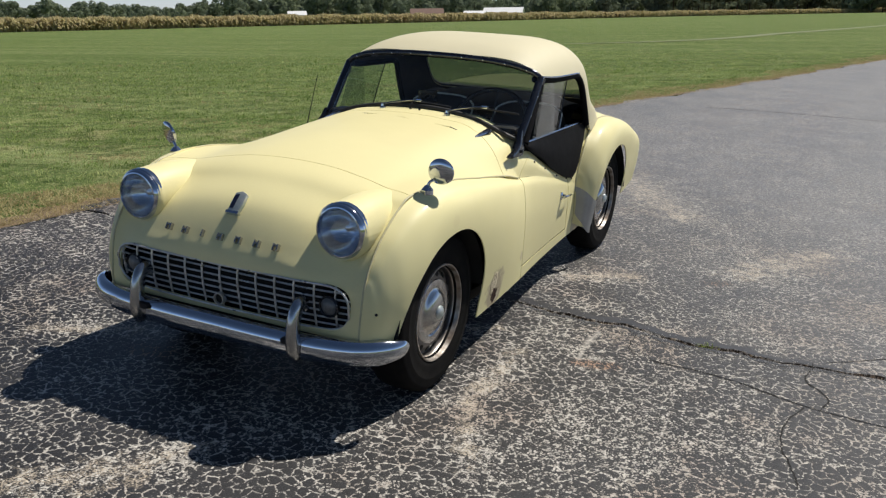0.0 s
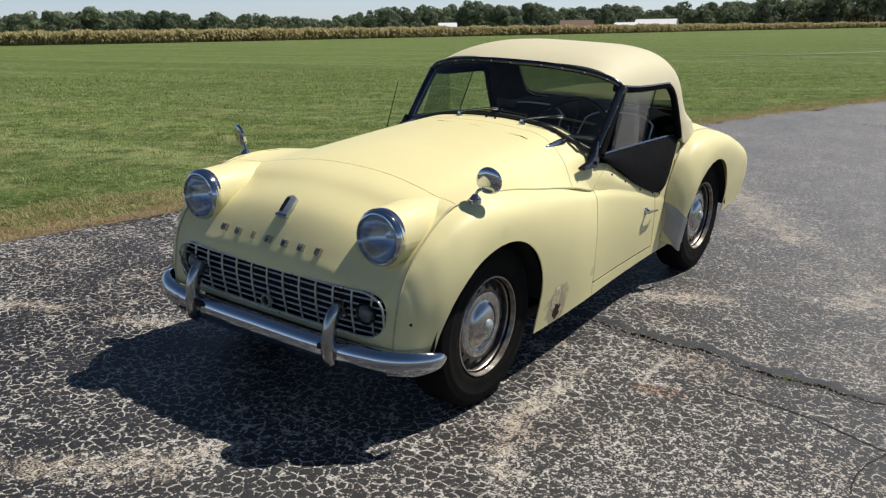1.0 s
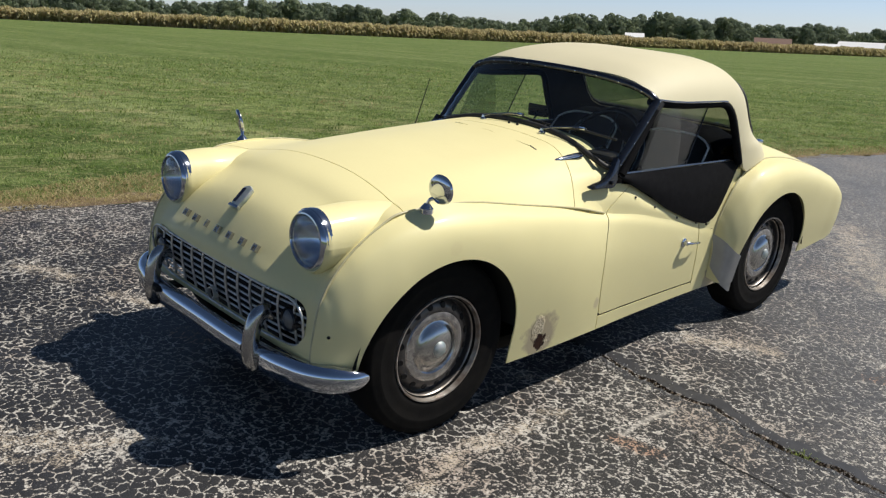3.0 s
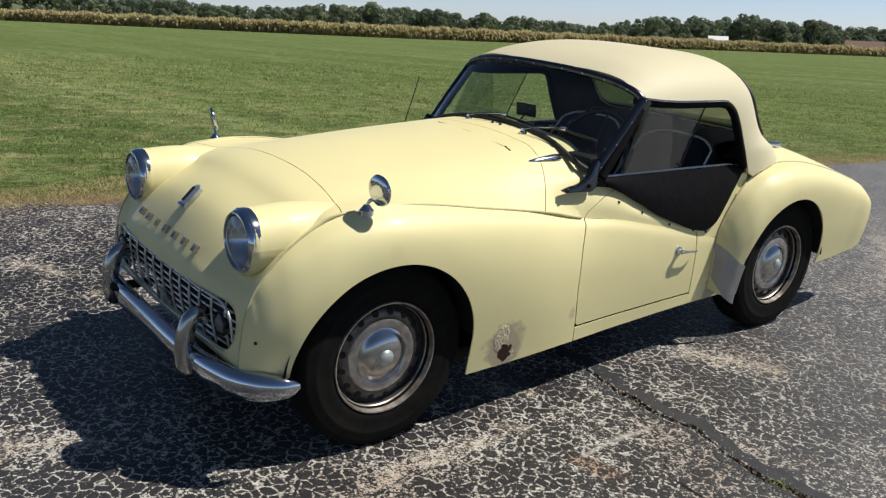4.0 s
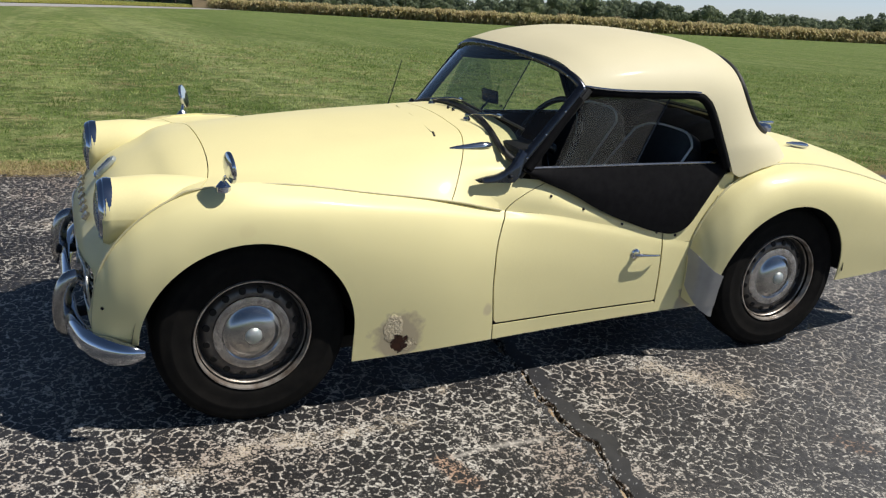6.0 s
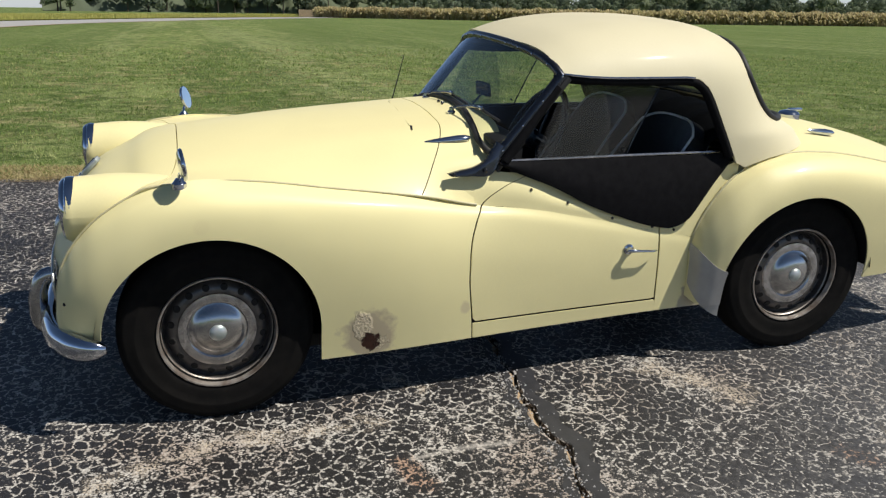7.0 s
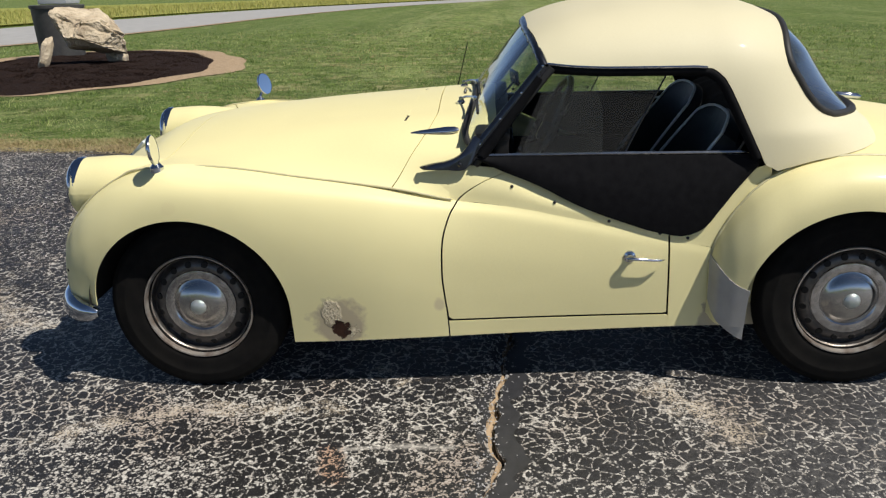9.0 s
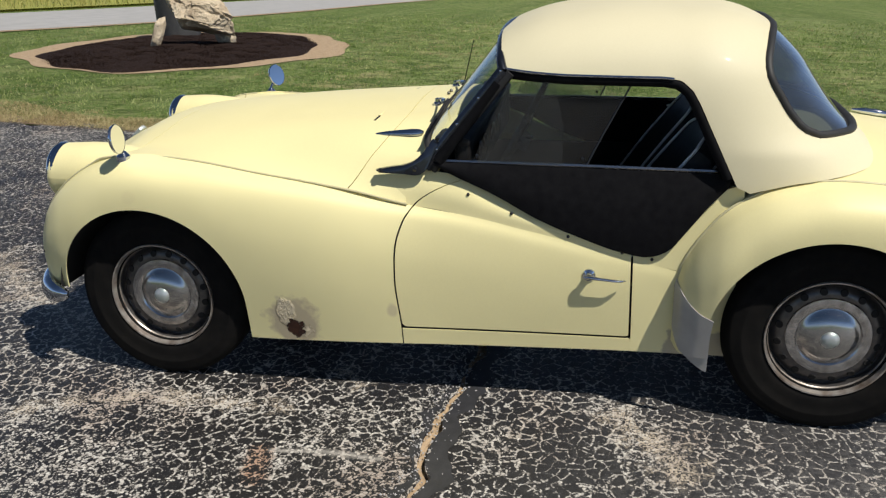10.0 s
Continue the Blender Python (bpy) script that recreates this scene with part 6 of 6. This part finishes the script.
CORN_AZ, CORN_D = [-12, 0, 12, 22, 35, 46, 58, 70, 82], [560, 430, 300, 215, 165, 140, 128, 140, 165]
k = 40000
az = rng.uniform(-10, 81, k)
depth = 28 * rng.uniform(0, 1, k) ** 1.5
d0 = spline(CORN_AZ, CORN_D, az)
keep = rng.uniform(0, 1, k) < np.clip(d0 / 430, .3, 1) + .25
az, depth, d0 = az[keep], depth[keep], d0[keep]
xy = polar(az, d0 + depth)
n = len(az)
ht = rng.uniform(1.3, 1.85, n) * (1 + .07 * np.sin(az * 2.3) + .05 * np.sin(az * 7.1))
Vs, Fs = [], []
for j in range(6):
    b = rng.uniform(0, 2 * math.pi, n)
    zb = ht * rng.uniform(.12, .9, n)
    L = rng.uniform(.45, .95, n)
    wd = rng.uniform(.05, .10, n) * (1 + d0 / 300)
    p = np.stack([xy[:, 0], xy[:, 1], zb], -1)
    u = np.stack([-np.sin(b) * wd, np.cos(b) * wd, 0 * b], -1)
    m = p + np.stack([np.cos(b) * L * .5, np.sin(b) * L * .5, L * .45], -1)
    e = p + np.stack([np.cos(b) * L, np.sin(b) * L, -L * .1 + .1], -1)
    Vs.append(np.stack([p - u * .6, p + u * .6, m + u, m - u, e], 1))
b = rng.uniform(0, math.pi, n)
u = np.stack([np.cos(b) * .05, np.sin(b) * .05, 0 * b], -1) * (1 + d0 / 200)[:, None]
base = np.stack([xy[:, 0], xy[:, 1], 0 * b], -1)
topv = base + np.stack([0 * b, 0 * b, ht], -1)
Vs.append(np.stack([base - u, base + u, topv + u * .5, topv - u * .5, topv + (0, 0, .22)], 1))
V = np.stack(Vs, 1).reshape(-1, 3)
o = np.arange(n * 7)[:, None] * 5
F = np.concatenate([o + (0, 1, 2), o + (0, 2, 3), o + (3, 2, 4)])
V[:, 2] += .03
tagged(fast_mesh("corn", V, F, CORN), "field of tall drying yellow-green corn", "corn", kind="stuff")
# the field's top, behind its first rows
azs = np.linspace(-12, 82, 120)
rows = []
for t in np.linspace(0, 1, 26):
    d = spline(CORN_AZ, CORN_D, azs) + 4 + 150 * t
    q = polar(azs, d)
    rows.append(np.stack([q[:, 0], q[:, 1], np.where(t == 0, .0, 1.35 + .2 * np.sin(azs * 9 + t * 40) * np.cos(azs * 23)) + 0 * azs], -1))
V, N, F = grid(np.stack(rows))
tagged(mesh_ob("corn_canopy", V, F if N[:, 2].mean() > 0 else F[:, ::-1], CORN_TOP), "brown tops of the standing corn", "corn", kind="stuff")


# far woods: each tree a trunk and clumps of leaves with gaps between
def woods():
    r = np.random.RandomState(5)
    LV, LF, TV, TF = [], [], [], []
    nl = nt = 0
    trees = []
    for az in np.arange(-14, 76, .30):
        for row in range(3):
            d = 430 + 55 * row + r.uniform(-20, 20) - 60 * np.clip((az - 58) / 18, 0, 1)
            top = np.interp(az, [-14, -4, 3, 10, 16, 20, 24, 30, 36, 40, 42.5, 44.2, 46, 50, 54, 57, 60, 64, 70, 76],
                            [16, 15, 17, 15, 13, 10.5, 10, 12, 13, 12.8, 10, 7.5, 9.5, 11, 12, 13, 11.5, 9.5, 10.5, 11])
            trees.append((az + r.uniform(-.22, .22), d, (.86 if az > 36 else .95) * top * r.choice([.62, .8, .95, 1.05, 1.18]) * r.uniform(.92, 1.08) * (1 + .05 * row)))
    for az in np.arange(76, 97, .45):
        for row in range(2):
            trees.append((az + r.uniform(-.3, .3), 330 + 30 * row + r.uniform(-12, 12), r.uniform(9, 14)))
    for az, d, hgt in trees:
        cx, cy = polar(az + 0.0, d)
        wdt = hgt * r.uniform(.30, .46)
        # trunk
        a = np.linspace(0, 2 * math.pi, 5, endpoint=False)
        ring = np.stack([np.cos(a), np.sin(a), 0 * a], -1)
        TV.append(np.vstack([ring * .28 + (cx, cy, 0), ring * .12 + (cx, cy, hgt * .6)]))
        TF += [(nt + j, nt + (j + 1) % 5, nt + 5 + (j + 1) % 5, nt + 5 + j) for j in range(5)]
        nt += 10
        m = r.randint(5, 9)
        cent = np.stack([cx + r.normal(0, wdt * .42, m), cy + r.normal(0, wdt * .42, m), hgt * r.uniform(.22, .82, m)], -1)
        cent[0] = (cx, cy, hgt * .80)
        rad = wdt * r.uniform(.34, .62, m)
        for c, q in zip(cent, rad):
            k = int(60 + 14 * q)
            v = r.normal(0, 1, (k, 3))
            v /= np.linalg.norm(v, axis=1)[:, None]
            p = c + v * (q * r.uniform(.75, 1.05, (k, 1))) * (1, 1, .85)
            t1 = np.cross(v, r.normal(0, 1, (k, 3)))
            t1 /= np.linalg.norm(t1, axis=1)[:, None]
            t2 = np.cross(v, t1)
            sz = q * r.uniform(.16, .36, (k, 1))
            LV.append(np.stack([p - t1 * sz, p + t2 * sz * .7, p + t1 * sz, p - t2 * sz * .7 - v * sz * .3], 1).reshape(-1, 3))
            LF.append(nl + np.arange(k)[:, None] * 4 + (0, 1, 2, 3))
            nl += 4 * k
    V = np.vstack(LV)
    V[:, 2] = np.maximum(V[:, 2], .2)
    leaves = fast_mesh("woods", V, np.vstack(LF), HAZED_LEAF)
    tagged(leaves, "dark green line of broadleaf woods beyond the fields", "woods", kind="stuff")
    trunks = fast_mesh("woods_trunks", np.vstack(TV), np.array(TF), BARK)
    tagged(trunks, "trunks of the far woods", "woods", kind="stuff")


woods()
# dark undergrowth closing the foot of the woods
azs = np.linspace(-15, 97, 300)
rows = []
for zz, dd in ((0, 0), (.62, 3), (1, 14)):
    d = np.where(azs < 76, 505.0, 375.0) - 50 * np.clip((azs - 58) / 18, 0, 1) + dd
    q = polar(azs, d)
    hh = 6.5 + 1.6 * np.sin(azs * 3.3) + 1.2 * np.sin(azs * 11.7) + 0.8 * np.sin(azs * 29)
    rows.append(np.stack([q[:, 0], q[:, 1], hh * zz], -1))
V, N, F = grid(np.stack(rows))
tagged(mesh_ob("woods_undergrowth", V, F, HAZED_LEAF, None, N), "dark undergrowth at the foot of the woods", "woods", kind="stuff")


# far farm buildings
def shed(az, d, length, depth, wall, ridge, turn, roof, label, chim=False):
    h = new("farm_building")
    x, y = polar(az, d)
    h.matrix_world = pose(x, y, 0, 0, 0, turn)
    tagged(h, label, "building", group="farm buildings")
    bm = box(length, depth, wall, at=pose(0, 0, wall / 2))
    body = part("wall", bm, SIDING, h)
    for s in (-1, 1):
        g = plate([(s * length / 2 * .998, -depth / 2, wall), (s * length / 2 * .998, depth / 2, wall), (s * length / 2 * .998, 0, ridge)], .2, (-s, 0, 0))
        part("gable", g, SIDING, h)
    for s in (-1, 1):
        e = .4
        r = plate([(-length / 2 - e, s * (depth / 2 + e), wall - .15), (length / 2 + e, s * (depth / 2 + e), wall - .15), (length / 2 + e, 0, ridge + .12), (-length / 2 - e, 0, ridge + .12)], .15, (0, 0, 1))
        part("roof", r, roof, h)
    for k in range(3):
        part("door_opening", box(length * .12, .1, wall * .7, .01, at=pose((k - 1) * length * .3, -depth / 2 - .05, wall * .36)), POST_GREY, h)
    return h


shed(22.4, 400, 17, 9, 2.3, 4.3, 14, ROOF_WHITE, "long white-roofed barn beyond the corn")
shed(24.2, 385, 9, 8, 2.0, 3.0, 14, ROOF_WHITE, "low white-roofed shed beside the barn")
shed(35.5, 398, 7.5, 6, 2.5, 4.0, 38, ROOF_WHITE, "small white-roofed shed by the woods")
shed(39.0, 425, 4, 4, 2.6, 4.0, 60, ROOF_WHITE, "small white shed by the woods")
shed(27.3, 395, 14, 8, 2.2, 4.3, 30, ROOF_BROWN, "brown-roofed farmhouse with a pale gable")
